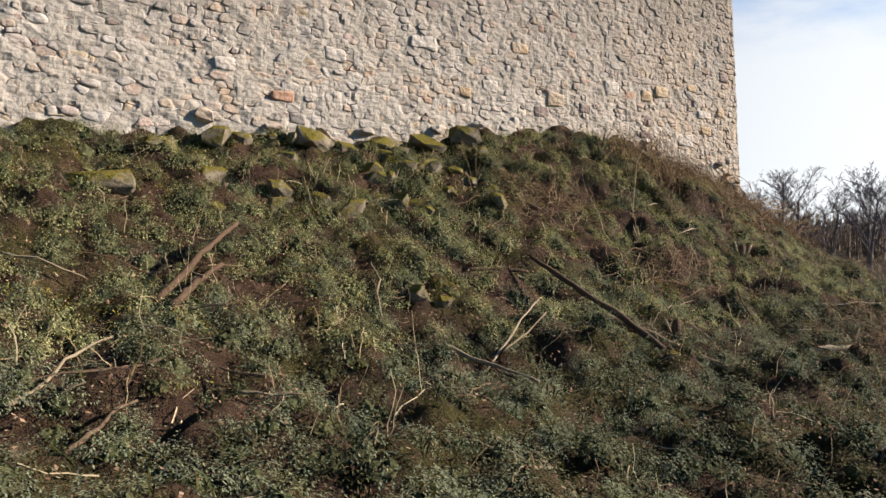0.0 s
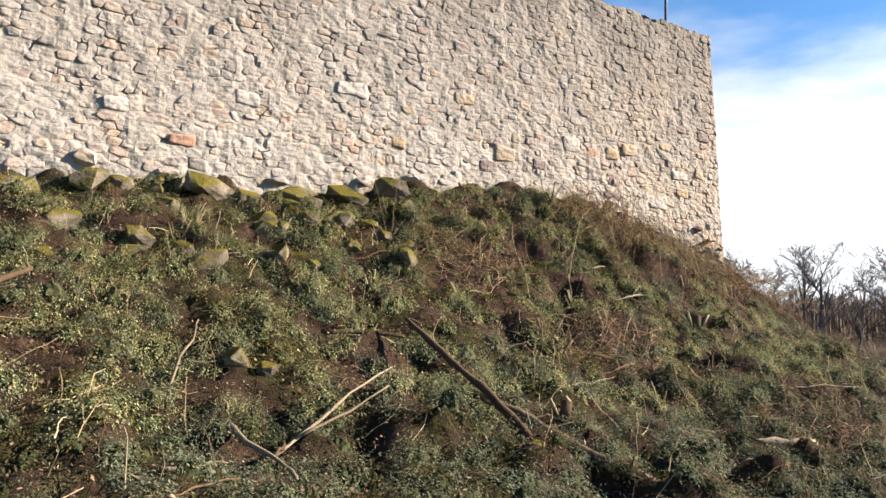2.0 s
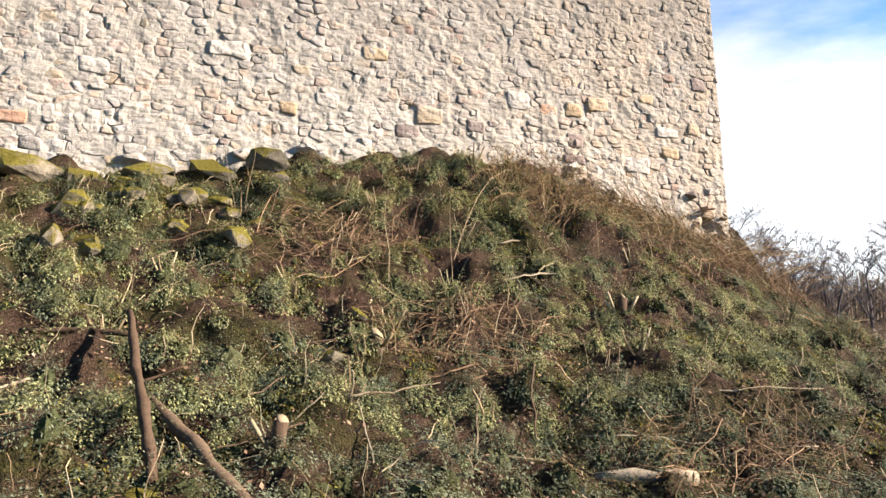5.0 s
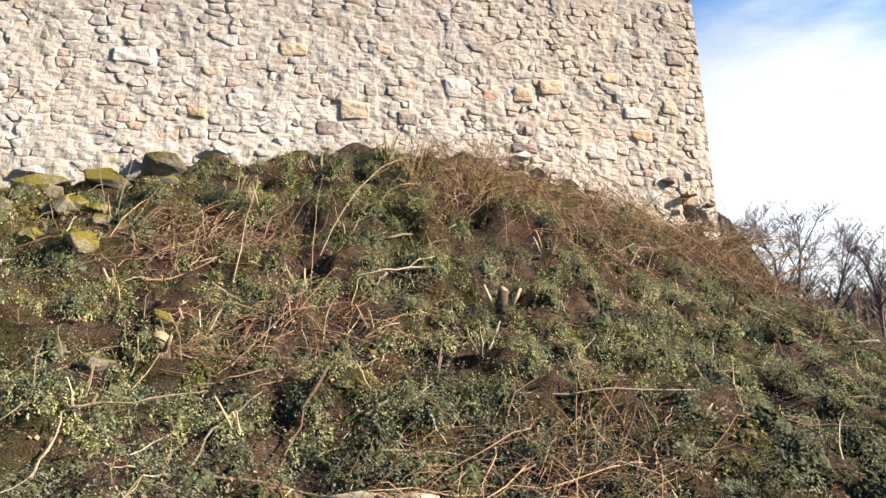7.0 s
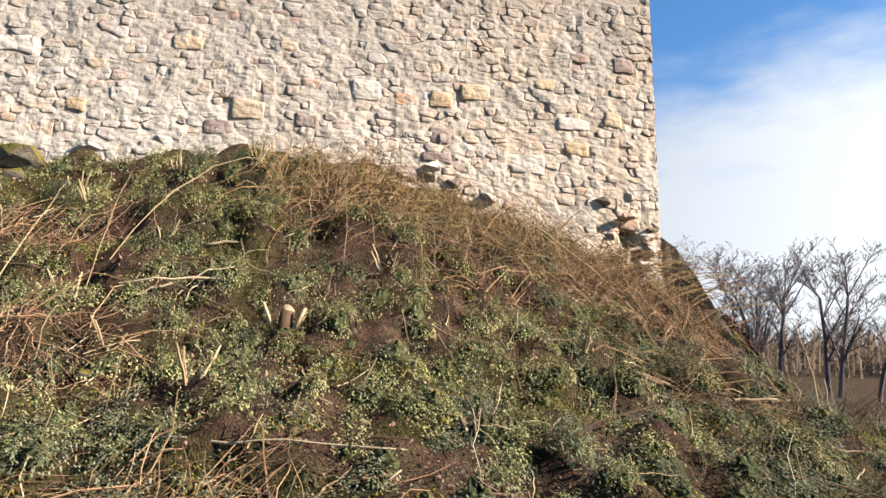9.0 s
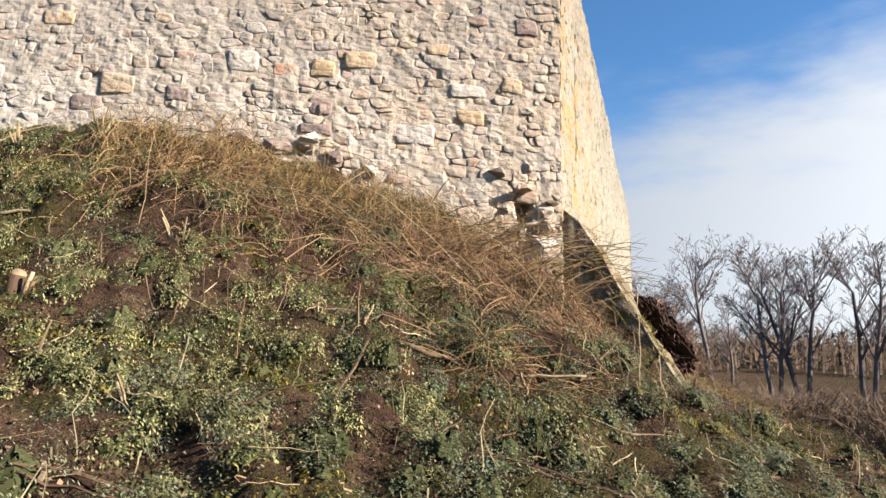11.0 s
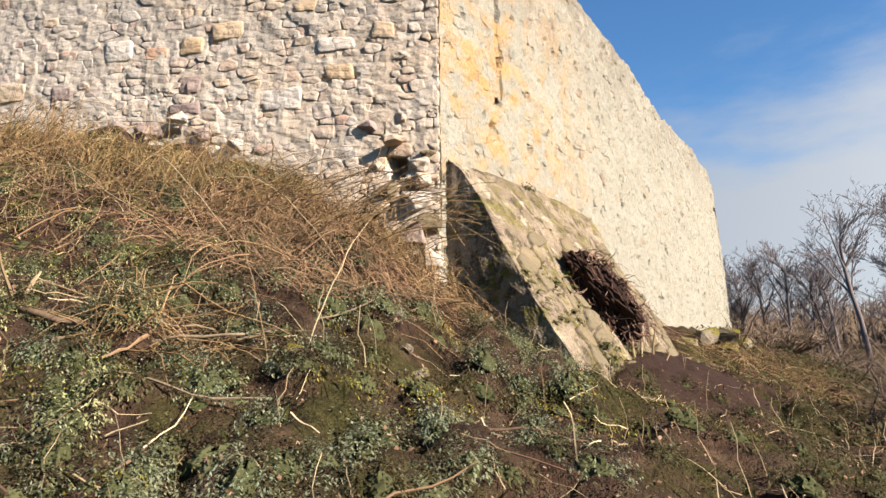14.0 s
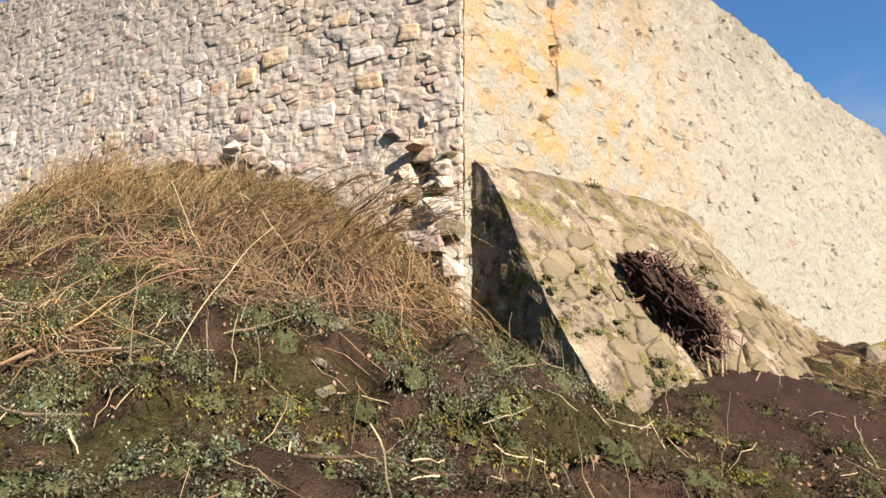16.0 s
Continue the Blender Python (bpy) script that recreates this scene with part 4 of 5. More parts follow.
M_ROOT = leaf_material("root_fibre", [(0.0, (0.06, 0.034, 0.025)), (0.7, (0.14, 0.08, 0.058)), (1.0, (0.24, 0.16, 0.11))])
root_mass = tagged(part("root_mass", rm, M_EARTH), "hanging mass of dark roots and earth on the buttress", "root mass")
root_mass.matrix_world = Matrix.Translation((2.05, 1.20, 2.60)) @ Vector((-0.62, -0.05, 0.80)).to_track_quat("Z", "Y").to_matrix().to_4x4()
rc = []
for i in range(520):
    p = Vector((R.uniform(-0.26, 0.26), R.uniform(-0.26, 0.26), R.uniform(-0.55, 0.5)))
    rc.append(bent(R, p, p + Vector((R.uniform(-0.15, 0.2), R.uniform(-0.2, 0.2), R.uniform(-0.35, 0.12))), R.uniform(0.004, 0.011), 0.002, 5, 0.35))
part("root_tangle", tubes("root_tangle", rc, 4), M_ROOT, root_mass)["kind"] = "stuff"
wood("pale_post", [bent(R, (2.36, 1.12, 1.75), (2.29, 1.2, 2.62), 0.022, 0.018, 4, 0.02)], M_STRAW, "thin pale dead stem standing by the roots", "stem")
for x, y, h, w in [(2.42, 1.2, 0.45, 0.05), (2.5, 1.15, 0.35, -0.1), (2.55, 1.35, 0.5, 0.1), (2.45, 1.45, 0.6, 0.0), (2.62, 1.25, 0.3, 0.15)]:
    wood("dead_stem", [bent(R, on(x, y, -0.05), on(x + w, y + 0.1, h), 0.016, 0.009, 4, 0.05)], M_STRAW, "pale dead stem beside the buttress", "stem", "dead stems by the buttress")
wood("bent_branch", [bent(R, on(2.75, 2.3, 0.05), on(3.3, 3.2, 0.05), 0.03, 0.028, 5, 0.04), bent(R, on(3.3, 3.2, 0.05), on(4.6, 3.6, 0.12), 0.028, 0.015, 6, 0.04)], M_BARK, "long curved bare branch lying on dark earth", "branch")
for x, y, w, h in [(3.3, 4.5, 0.22, 0.15), (3.6, 5.4, 0.25, 0.18), (3.0, 3.6, 0.18, 0.14), (4.0, 6.1, 0.3, 0.22), (4.3, 5.6, 0.26, 0.2), (3.1, 4.2, 0.13, 0.1), (4.5, 6.6, 0.28, 0.22), (2.75, 3.0, 0.14, 0.1), (3.3, 2.95, 0.10, 0.08), (4.7, 7.6, 0.3, 0.2), (5.2, 8.6, 0.3, 0.22)]:
    h *= 0.7
    ob = part("mossy_rock", rock_mesh(R, w, w * 0.8, h), M_ROCK)
    ob.matrix_world = Matrix.Translation(on(x, y, h * 0.1)) @ pose(0, 0, 0, R.uniform(-20, 20), R.uniform(-20, 20), R.uniform(0, 90))
    tagged(ob, "mossy rubble stone at the side wall's foot", "rock", "rubble by the side wall")
ev, ef = [], []
exs, eys = list(np.linspace(1.5, 4.6, 60)), list(np.linspace(-0.6, 3.6, 60))
for y in eys:
    for x in exs:
        q = ((x - 2.95) / 1.35) ** 2 + ((y - 1.55 - 0.35 * (x - 2.95)) / 1.05) ** 2
        ev.append((x, y, land(x, y) + 0.16 * max(-2.0, 1 - q) + 0.04 * n3(x * 6, y * 6, 1) + 0.03 * n3(x * 14, y * 14, 2)))
ef = [(j * 60 + i, j * 60 + i + 1, (j + 1) * 60 + i + 1, (j + 1) * 60 + i) for j in range(59) for i in range(59)]
tagged(part("earth_heap", mesh_of("earth_heap", ev, ef, True), M_EARTH), "low heap of dark bare earth below the roots", "earth heap")

# ---- pole on the wall ----
tagged(part("flagpole", tubes("flagpole", [[(Vector((0.05, 1.53, 7.5)), 0.035), (Vector((0.05, 1.53, 14.0)), 0.03)]], 10), M_METAL), "slim dark metal pole above the wall top", "pole")
roof = bmesh.new()
bmesh.ops.create_cube(roof, size=1.0, matrix=Matrix.Translation((-12.0, 6.3, 7.45)) @ Matrix.Diagonal((22.4, 10.6, 0.2, 1)))
tagged(part("terrace", roof, M_MORTAR), "flat stone terrace behind the wall top", "terrace", kind="structure")


# ---- trees ----
def grow(rng, curves, p, d, length, r, level, spread_):
    n = (6, 4, 3, 2, 2)[level]
    pts = [(p.copy(), r)]
    q = p.copy()
    for i in range(n):
        d = (d + Vector((rng.uniform(-1, 1), rng.uniform(-1, 1), rng.uniform(-0.3, 0.8))) * 0.09).normalized()
        q = q + d * length / n
        pts.append((q.copy(), max(0.009, r * (1 - 0.55 * (i + 1) / n))))
    curves[level].append(pts)
    if level >= 4:
        return
    for i in range((9, 7, 6, 3)[level]):
        k = rng.randint(3 if level == 0 else 1, n)
        a = rng.uniform(0, 6.28)
        side = Vector((math.cos(a), math.sin(a), rng.uniform(-0.1, 0.4)))
        nd = (d * (0.75 if level == 0 else 0.6) + side * spread_).normalized()
        grow(rng, curves, pts[k][0], nd, length * rng.uniform(0.34, 0.5) * (1.15 - 0.45 * k / n if level == 0 else 1.0), pts[k][1] * rng.uniform(0.45, 0.65), level + 1, spread_)


def tree(x, y, height, seed, trunks=1, spread_=0.52, bark=M_FAR_TWIG):
    rng = random.Random(seed)
    z = ground_z(x, y) - 0.2
    ob = empty("bare_tree", x, y, z, label="leafless winter tree with fine dark twigs" if trunks == 1 else "leafless winter tree forked from its foot", category="tree", group="bare trees on the field edge")
    curves = [[] for _ in range(5)]
    for k in range(trunks):
        lean = Vector((0, 0, 1)) if trunks == 1 else Vector((math.cos(k * 2.4 + seed) * 0.13, math.sin(k * 2.4 + seed) * 0.13, 1)).normalized()
        grow(rng, curves, Vector((0.15 * k, 0, 0)), lean, height * 0.85, height * 0.019, 0, spread_)
    stems = [part("trunk", tubes("trunk", [c], 8), bark, ob) for c in curves[0]]
    for c in curves[1]:
        near = min(stems, key=lambda o: min((v.co - c[0][0]).length for v in o.data.vertices))
        part("limb", tubes("limb", [c], 5), bark, near)
    part("crown", tubes("crown", curves[2] + curves[3] + curves[4], 3), bark, ob)
    return ob


def at_bearing(x, y, az, dist):
    return x + dist * math.sin(radians(az)), y + dist * math.cos(radians(az))


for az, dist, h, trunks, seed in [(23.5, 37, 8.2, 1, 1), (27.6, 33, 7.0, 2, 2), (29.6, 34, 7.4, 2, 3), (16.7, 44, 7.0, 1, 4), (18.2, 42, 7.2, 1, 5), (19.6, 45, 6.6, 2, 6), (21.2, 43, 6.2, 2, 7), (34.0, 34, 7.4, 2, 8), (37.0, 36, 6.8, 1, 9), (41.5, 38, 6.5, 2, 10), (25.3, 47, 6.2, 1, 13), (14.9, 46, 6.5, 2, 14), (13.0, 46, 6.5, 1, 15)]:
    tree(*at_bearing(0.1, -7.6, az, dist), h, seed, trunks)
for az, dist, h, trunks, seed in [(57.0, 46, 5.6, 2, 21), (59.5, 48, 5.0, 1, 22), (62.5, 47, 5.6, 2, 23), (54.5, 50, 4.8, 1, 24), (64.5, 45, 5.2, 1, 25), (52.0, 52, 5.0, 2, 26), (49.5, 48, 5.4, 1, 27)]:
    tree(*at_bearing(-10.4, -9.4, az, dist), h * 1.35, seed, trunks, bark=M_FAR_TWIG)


sap = random.Random(5)
sc_ = []
base = on(4.75, 6.9)
for a, b, r in [((0, 0, 0), (0.5, -0.3, 0.95), 0.014), ((0.5, -0.3, 0.95), (1.0, -0.4, 1.35), 0.009), ((0.5, -0.3, 0.95), (0.35, -0.3, 1.5), 0.008), ((0.3, -0.2, 0.6), (0.9, -0.3, 0.95), 0.007), ((0.8, -0.35, 1.2), (0.85, -0.3, 1.6), 0.005), ((0.1, 0, 0.2), (-0.2, 0.1, 0.8), 0.007)]:
    sc_.append(bent(sap, base + Vector(a), base + Vector(b), r, r * 0.6, 5, 0.06))
sapling = tagged(part("sapling", tubes("sapling", sc_[:1], 6), M_BARK), "thin bare sapling growing by the side wall", "sapling")
for c in sc_[1:]:
    part("twig", tubes("twig", [c], 5), M_BARK, sapling)


def bush(x, y, r, h, seed, stems=120):
    rng = random.Random(seed)
    c = []
    for i in range(stems):
        a, q = rng.uniform(0, 6.28), rng.random() ** 0.5
        p = Vector((math.cos(a) * r * 0.5 * q, math.sin(a) * r * 0.5 * q, -0.1))
        e = Vector((math.cos(a) * r * q * 1.2, math.sin(a) * r * q * 1.2, h * rng.uniform(0.4, 1.0) * (1.1 - 0.5 * q)))
        c.append(bent(rng, p, e, 0.02, 0.006, 4, 0.12))
        for k in range(4):
            m = p.lerp(e, rng.uniform(0.4, 1))
            c.append(bent(rng, m, m + Vector((rng.uniform(-1, 1), rng.uniform(-1, 1), rng.uniform(-0.1, 0.9))) * r * 0.45, 0.008, 0.003, 3, 0.15))
    ob = tagged(part("bare_bush", tubes("bare_bush", [q for k, q in enumerate(c) if k % 60 or k > 600], 3), M_BUSH), "leafless brown bush in rough grass", "bush", "bushes on the field edge")
    for q in c[:601:60]:
        part("stem", tubes("stem", [q], 5), M_BUSH, ob)
    ob.location = on(x, y)
    return ob


M_BUSH = leaf_material("bush_twig", [(0.0, (0.06, 0.045, 0.035)), (0.6, (0.12, 0.085, 0.06)), (1.0, (0.18, 0.13, 0.085))])
for i, (az, dist, r, h) in enumerate([(16.5, 26, 1.8, 1.7), (18.5, 22, 1.4, 1.3), (20.5, 24, 1.6, 1.5), (22.5, 28, 2.2, 1.6), (24.5, 26, 2.0, 1.5), (26.5, 24, 1.8, 1.6), (28.6, 22, 1.8, 1.9), (30.6, 22, 2.0, 2.1), (33, 24, 2.4, 2.2), (36, 26, 2.2, 1.9), (39, 28, 2.2, 1.8), (43, 30, 2.4, 1.8), (47, 32, 2.6, 2.0),
                                         (51, 34, 2.6, 2.0), (55, 34, 2.6, 2.0), (59, 34, 2.8, 1.9), (63, 34, 2.6, 2.0), (14.5, 30, 2.0, 1.8), (21, 34, 2.6, 2.0), (27, 36, 2.6, 2.0), (17, 36, 2.6, 2.0), (66, 30, 2.6, 2.2), (31, 38, 2.6, 2.2), (35, 40, 2.6, 2.2)]):
    bush(*at_bearing(0.1, -7.6, az, dist), r, h * (0.6 if az < 47 else 1.1), 100 + i)

# bushes added sunward, mostly out of view, to shade the low ground
for i, (x, y, r, h) in enumerate([(6.1, 1.3, 1.1, 1.5), (7.2, -0.4, 1.4, 2.2), (8.3, -2.4, 1.5, 2.4), (8.9, -4.6, 1.6, 2.4), (8.0, 2.2, 1.5, 2.3), (9.6, 0.6, 1.6, 2.4)]):
    bush(x, y, r, h, 200 + i, 260)

# far woods along the skyline
fw = []
rng = random.Random(77)
for i in range(2200):
    az = radians(rng.uniform(2, 100))
    d = rng.uniform(95, 150)
    x, y = d * math.sin(az), d * math.cos(az)
    z, h = land(x, y) - 1.0, rng.uniform(3, 7)
    fw.append([(Vector((x, y, z)), 0.22), (Vector((x + rng.uniform(-0.6, 0.6), y, z + h)), 0.05)])
    for k in range(7):
        b = Vector((x, y, z + h * rng.uniform(0.25, 0.95)))
        fw.append([(b, 0.07), (b + Vector((rng.uniform(-2, 2), rng.uniform(-2, 2), rng.uniform(0.4, 2.2))), 0.02)])
tagged(part("far_woods", tubes("far_woods", fw, 3), M_BUSH), "grey leafless woodland on the far skyline", "woods", kind="stuff")

# ---- weeds, litter, stalks ----
NR = np.random.RandomState(3)


def cover(count, box, accept):
    """Random places on the bank that accept() lets pass."""
    out = []
    for x, y in zip(NR.uniform(box[0], box[1], count), NR.uniform(box[2], box[3], count)):
        if y > -0.12 and x < 0.4:
            continue
        s, n = (x - CORNER_X) * SIDE.x + (y - CORNER_Y) * SIDE.y, (x - CORNER_X) * SIDE_N.x + (y - CORNER_Y) * SIDE_N.y
        if x >= 0.3 and s > -0.1 and n < 1.5 - 0.1 * max(0, s):
            continue
        if y < -7.3 + 0.45 * max(0.0, x + 2.5) - 1.0 * min(1.0, max(0.0, (-7.5 - x) / 1.5)) and x > -11.0:
            continue
        f = accept(x, y)
        if f > 0 and NR.uniform() < f:
            out.append((x, y, ground_z(x, y)))
    return np.array(out)


def in_thicket(x, y):
    return max(0.0, max(1 - ((x - t[0]) / t[2]) ** 2 - ((y - t[1]) / t[3]) ** 2 for t in THICKETS[:7]))


def bare(x, y):
    """Trodden soil, 0 to 1."""
    a = 1 - ((x - 0.75) / 0.75) ** 2 - ((y + 2.75) / 0.55) ** 2
    b = 1 - ((y + 3.55 - 0.3 * (x + 1.4)) / 0.16) ** 2 if -2.8 < x < 0 else 0
    c = 1 - ((x - 2.95) / 1.35) ** 2 - ((y - 1.55) / 1.05) ** 2
    return max(0.0, min(1.0, 1.6 * max(a, b, c)))


def weedy(x, y):
    f = 0.72 + 0.9 * n3(x * 1.1, y * 1.1, 20) + 1.7 * n3(x * 2.6, y * 2.6, 31)
    if y > -1.3:
        f -= 0.15
    f += 0.35 * min(1.0, max(0.0, (x + 4.0) / 1.5))
    return max(0.0, min(1.0, f)) * (1 - 0.72 * min(1, 1.5 * in_thicket(x, y))) * (1 - 0.9 * bare(x, y))


def clumps(name, centres, per, size, leaf, material, **tags):
    N = len(centres) * per
    c = np.repeat(centres, per, 0)
    sc = np.repeat(NR.uniform(size[0], size[1], len(centres)), per)
    a, q = NR.uniform(0, 2 * np.pi, N), np.sqrt(NR.uniform(0, 1, N))
    lift = sc * (1.05 - 0.6 * q * q) * NR.uniform(0.15, 1.0, N)
    base = c + np.stack([np.cos(a) * q * sc, np.sin(a) * q * sc, lift - 0.01], 1)
    L = NR.uniform(leaf[0], leaf[1], N)
    return leaf_cloud(name, base, a + NR.normal(0, 0.7, N), NR.uniform(-0.35, 0.9, N), L, L * NR.uniform(0.10, 0.20, N), material, **tags)


def slopes(centres):
    """The ground's fall at each place."""
    return np.array([((land(x + 0.1, y) - land(x - 0.1, y)) / 0.2, (land(x, y + 0.1) - land(x, y - 0.1)) / 0.2) for x, y, _ in centres])


def lumps(a, u, ph):
    """The uneven radius of a cushion, by bearing, height and its own phase."""
    return 1 + 0.12 * np.sin(2 * a + ph) + 0.10 * np.sin(4 * a + 5 * u + 2 * ph) + 0.07 * np.sin(9 * u + 7 * a + ph)


def domes(name, centres, per, size, leaf, material, squash=0.9, lift=0.6, **tags):
    """Lumpy cushions on the slope: a dense heart coloured dark as shade, and leaves that overlap on its skin, tips
    standing out.
    """
    n = len(centres)
    sl, size_, ex, ey, ph = slopes(centres), NR.uniform(size[0], size[1], n), NR.uniform(0.75, 1.35, n), NR.uniform(0.75, 1.35, n), NR.uniform(0, 6.28, n)

    def skin(i, a, u, k):
        h = np.sqrt(1 - u * u)
        r = size_[i] * k * lumps(a, u, ph[i])
        dx, dy = np.cos(a) * h * r * ex[i], np.sin(a) * h * r * ey[i]
        return centres[i] + np.stack([dx, dy, u * r * squash - 0.02 + sl[i, 0] * dx + sl[i, 1] * dy], 1)

    i = np.repeat(np.arange(n), per)
    a, u = NR.uniform(0, 2 * np.pi, n * per), NR.uniform(0.0, 1.0, n * per)
    L = NR.uniform(leaf[0], leaf[1], n * per)
    ob = leaf_cloud(name, skin(i, a, u, NR.uniform(0.70, 1.04, n * per)), a + NR.normal(0, 1.1, n * per), np.arcsin(u) - 1.57 + lift + NR.normal(0.0, 0.28, n * per), L, L * NR.uniform(0.16, 0.28, n * per), material, **tags)
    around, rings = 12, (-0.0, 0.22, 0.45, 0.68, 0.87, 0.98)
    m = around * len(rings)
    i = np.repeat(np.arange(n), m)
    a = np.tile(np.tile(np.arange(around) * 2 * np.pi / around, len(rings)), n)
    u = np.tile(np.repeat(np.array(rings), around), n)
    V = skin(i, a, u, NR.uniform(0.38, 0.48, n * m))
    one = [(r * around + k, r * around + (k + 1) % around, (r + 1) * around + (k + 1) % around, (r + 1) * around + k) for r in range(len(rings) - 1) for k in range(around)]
    heart = part("heart", mesh_of("heart", V, [tuple(b * m + q for q in f) for b in range(n) for f in one]), M_HEART_SHADE, ob)
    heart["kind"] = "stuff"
    return ob


def spaced(count, box, accept, gap):
    """Places no nearer to each other than gap."""
    cells_, out = {}, []
    for p in cover(count, box, accept):
        i, j = int(p[0] // gap), int(p[1] // gap)
        if all((p[0] - q[0]) ** 2 + (p[1] - q[1]) ** 2 > gap * gap for a in (-1, 0, 1) for b in (-1, 0, 1) for q in cells_.get((i + a, j + b), ())):
            cells_.setdefault((i, j), []).append(p)
            out.append(p)
    return np.array(out)


def feathery(name, centres, fronds, leaflets, radius, leaf, material, flat=1.0, **tags):
    """Tufts of feathery fronds that arch out of one root and follow the slope."""
    n = len(centres)
    slope = slopes(centres)
    F = n * fronds
    c, sl = np.repeat(centres, fronds, 0), np.repeat(slope, fronds, 0)
    big = np.repeat(NR.uniform(radius[0], radius[1], n), fronds)
    a, e = NR.uniform(0, 2 * np.pi, F), np.arcsin(NR.uniform(0.05, 1.0, F)) * flat
    l = big * NR.uniform(0.65, 1.15, F)
    off = NR.normal(0, 0.22, (F, 2)) * big[:, None]
    rep = lambda v: np.repeat(v, leaflets, 0)
    t = np.tile(np.linspace(0.3, 1.0, leaflets), F) + NR.normal(0, 0.03, F * leaflets)
    c, sl, a, e, l, off = rep(c), rep(sl), rep(a), rep(e), rep(l), rep(off)
    turn = np.where(np.arange(F * leaflets) % 2 == 0, 1.0, -1.0) * (1.15 - 0.7 * t)
    reach = l * (np.cos(e) * t + 0.25 * np.sin(e) * t * t)
    dx, dy = off[:, 0] + np.cos(a) * reach, off[:, 1] + np.sin(a) * reach
    z = l * (np.sin(e) * t - 0.22 * t * t) + sl[:, 0] * dx + sl[:, 1] * dy + 0.01
    base = c + np.stack([dx, dy, z], 1)
    L = NR.uniform(leaf[0], leaf[1], len(t)) * (1.25 - 0.5 * t)
    return leaf_cloud(name, base, a + turn + NR.normal(0, 0.25, len(t)), e * (1 - 0.7 * t) + NR.normal(0.05, 0.3, len(t)), L, L * NR.uniform(0.16, 0.28, len(t)), material, **tags)


BANK = (-15.5, 5.5, -8.6, 2.5)


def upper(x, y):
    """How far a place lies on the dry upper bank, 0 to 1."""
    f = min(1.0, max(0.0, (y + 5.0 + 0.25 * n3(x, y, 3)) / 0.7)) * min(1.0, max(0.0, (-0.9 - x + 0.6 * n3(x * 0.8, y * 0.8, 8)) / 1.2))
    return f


def species(x, y):
    return 0.5 + 1.1 * n3(x * 0.9, y * 0.9, 61) + 0.7 * n3(x * 2.2, y * 2.2, 17)


def patch(v):
    return min(1.0, max(0.0, v))


sunny = spaced(9000, BANK, lambda x, y: weedy(x, y) * upper(x, y) * patch(1.7 - species(x, y)), 0.20)
greyish = spaced(9000, BANK, lambda x, y: weedy(x, y) * patch(species(x, y) + 0.25) * patch(1.15 - 0.8 * upper(x, y)) * patch(1.0 - 0.8 * (x - 0.6)), 0.24)
# places for lower weeds whose leaf colour carries the shade
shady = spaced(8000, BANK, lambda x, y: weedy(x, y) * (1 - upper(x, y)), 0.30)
domes("weed_cushions", sunny, 430, (0.08, 0.19), (0.014, 0.030), M_HERB, 1.15, label="yellow-green leafy weed cushions on the sunny bank", category="weeds", kind="stuff")
domes("grey_weed_cushions", greyish, 520, (0.10, 0.22), (0.013, 0.028), M_GREY_HERB, 1.1, label="grey-green leafy weed cushions on the bank", category="weeds", kind="stuff")
domes("dark_cushions", shady, 380, (0.10, 0.20), (0.014, 0.030), M_HERB_SHADED, 1.0, label="dark green leafy cushions on the lower bank, shade in their colour", category="weeds", kind="stuff")
feathery("weed_tufts", sunny, 16, 10, (0.11, 0.22), (0.017, 0.034), M_HERB, label="yellow-green feathery fronds on the sunny bank", category="weeds", kind="stuff")
feathery("grey_weed_tufts", greyish, 18, 10, (0.13, 0.26), (0.017, 0.034), M_GREY_HERB, label="grey-green feathery fronds on the bank", category="weeds", kind="stuff")
feathery("dark_tufts", shady, 14, 10, (0.13, 0.24), (0.017, 0.034), M_HERB_SHADED, 0.8, label="dark green feathery fronds on the lower bank, shade in their colour", category="weeds", kind="stuff")
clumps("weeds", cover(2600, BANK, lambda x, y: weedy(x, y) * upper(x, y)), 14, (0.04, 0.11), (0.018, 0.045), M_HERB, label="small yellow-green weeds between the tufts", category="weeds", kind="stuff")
clumps("dark_weeds", cover(3600, BANK, lambda x, y: weedy(x, y) * (1 - 0.9 * upper(x, y))), 16, (0.04, 0.11), (0.018, 0.04), M_HERB_SHADED, label="small weeds on the lower bank, shade in their colour", category="weeds", kind="stuff")
clumps("far_weeds", cover(5000, (4.0, 16, -6, 14), lambda x, y: max(0, 0.45 + n3(x * 0.7, y * 0.7, 3))), 12, (0.1, 0.28), (0.07, 0.16), M_HERB_SHADED, label="low green weeds on the field", category="weeds", kind="stuff")
lit = cover(150000, BANK, lambda x, y: max(0.08, 0.75 - 0.6 * weedy(x, y)) * (1 - 0.6 * bare(x, y)) * (0.7 + 0.3 * upper(x, y)))
N = len(lit)
L = NR.uniform(0.014, 0.044, N)
leaf_cloud("leaf_litter", lit + np.stack([np.zeros(N), np.zeros(N), NR.uniform(0.0, 0.07, N)], 1), NR.uniform(0, 6.28, N), NR.normal(0.15, 0.6, N), L, L * NR.uniform(0.2, 0.42, N), M_LITTER, label="brown dead leaves strewn over the bank", category="leaf litter", kind="stuff")
gr = cover(26000, (-16, 9, -9.3, 2.5), lambda x, y: max(0.0, min(1, (0.9 if y < -5.6 + 0.28 * max(0, x + 4) else 0.12) + 0.8 * n3(x * 1.3, y * 1.3, 55))))
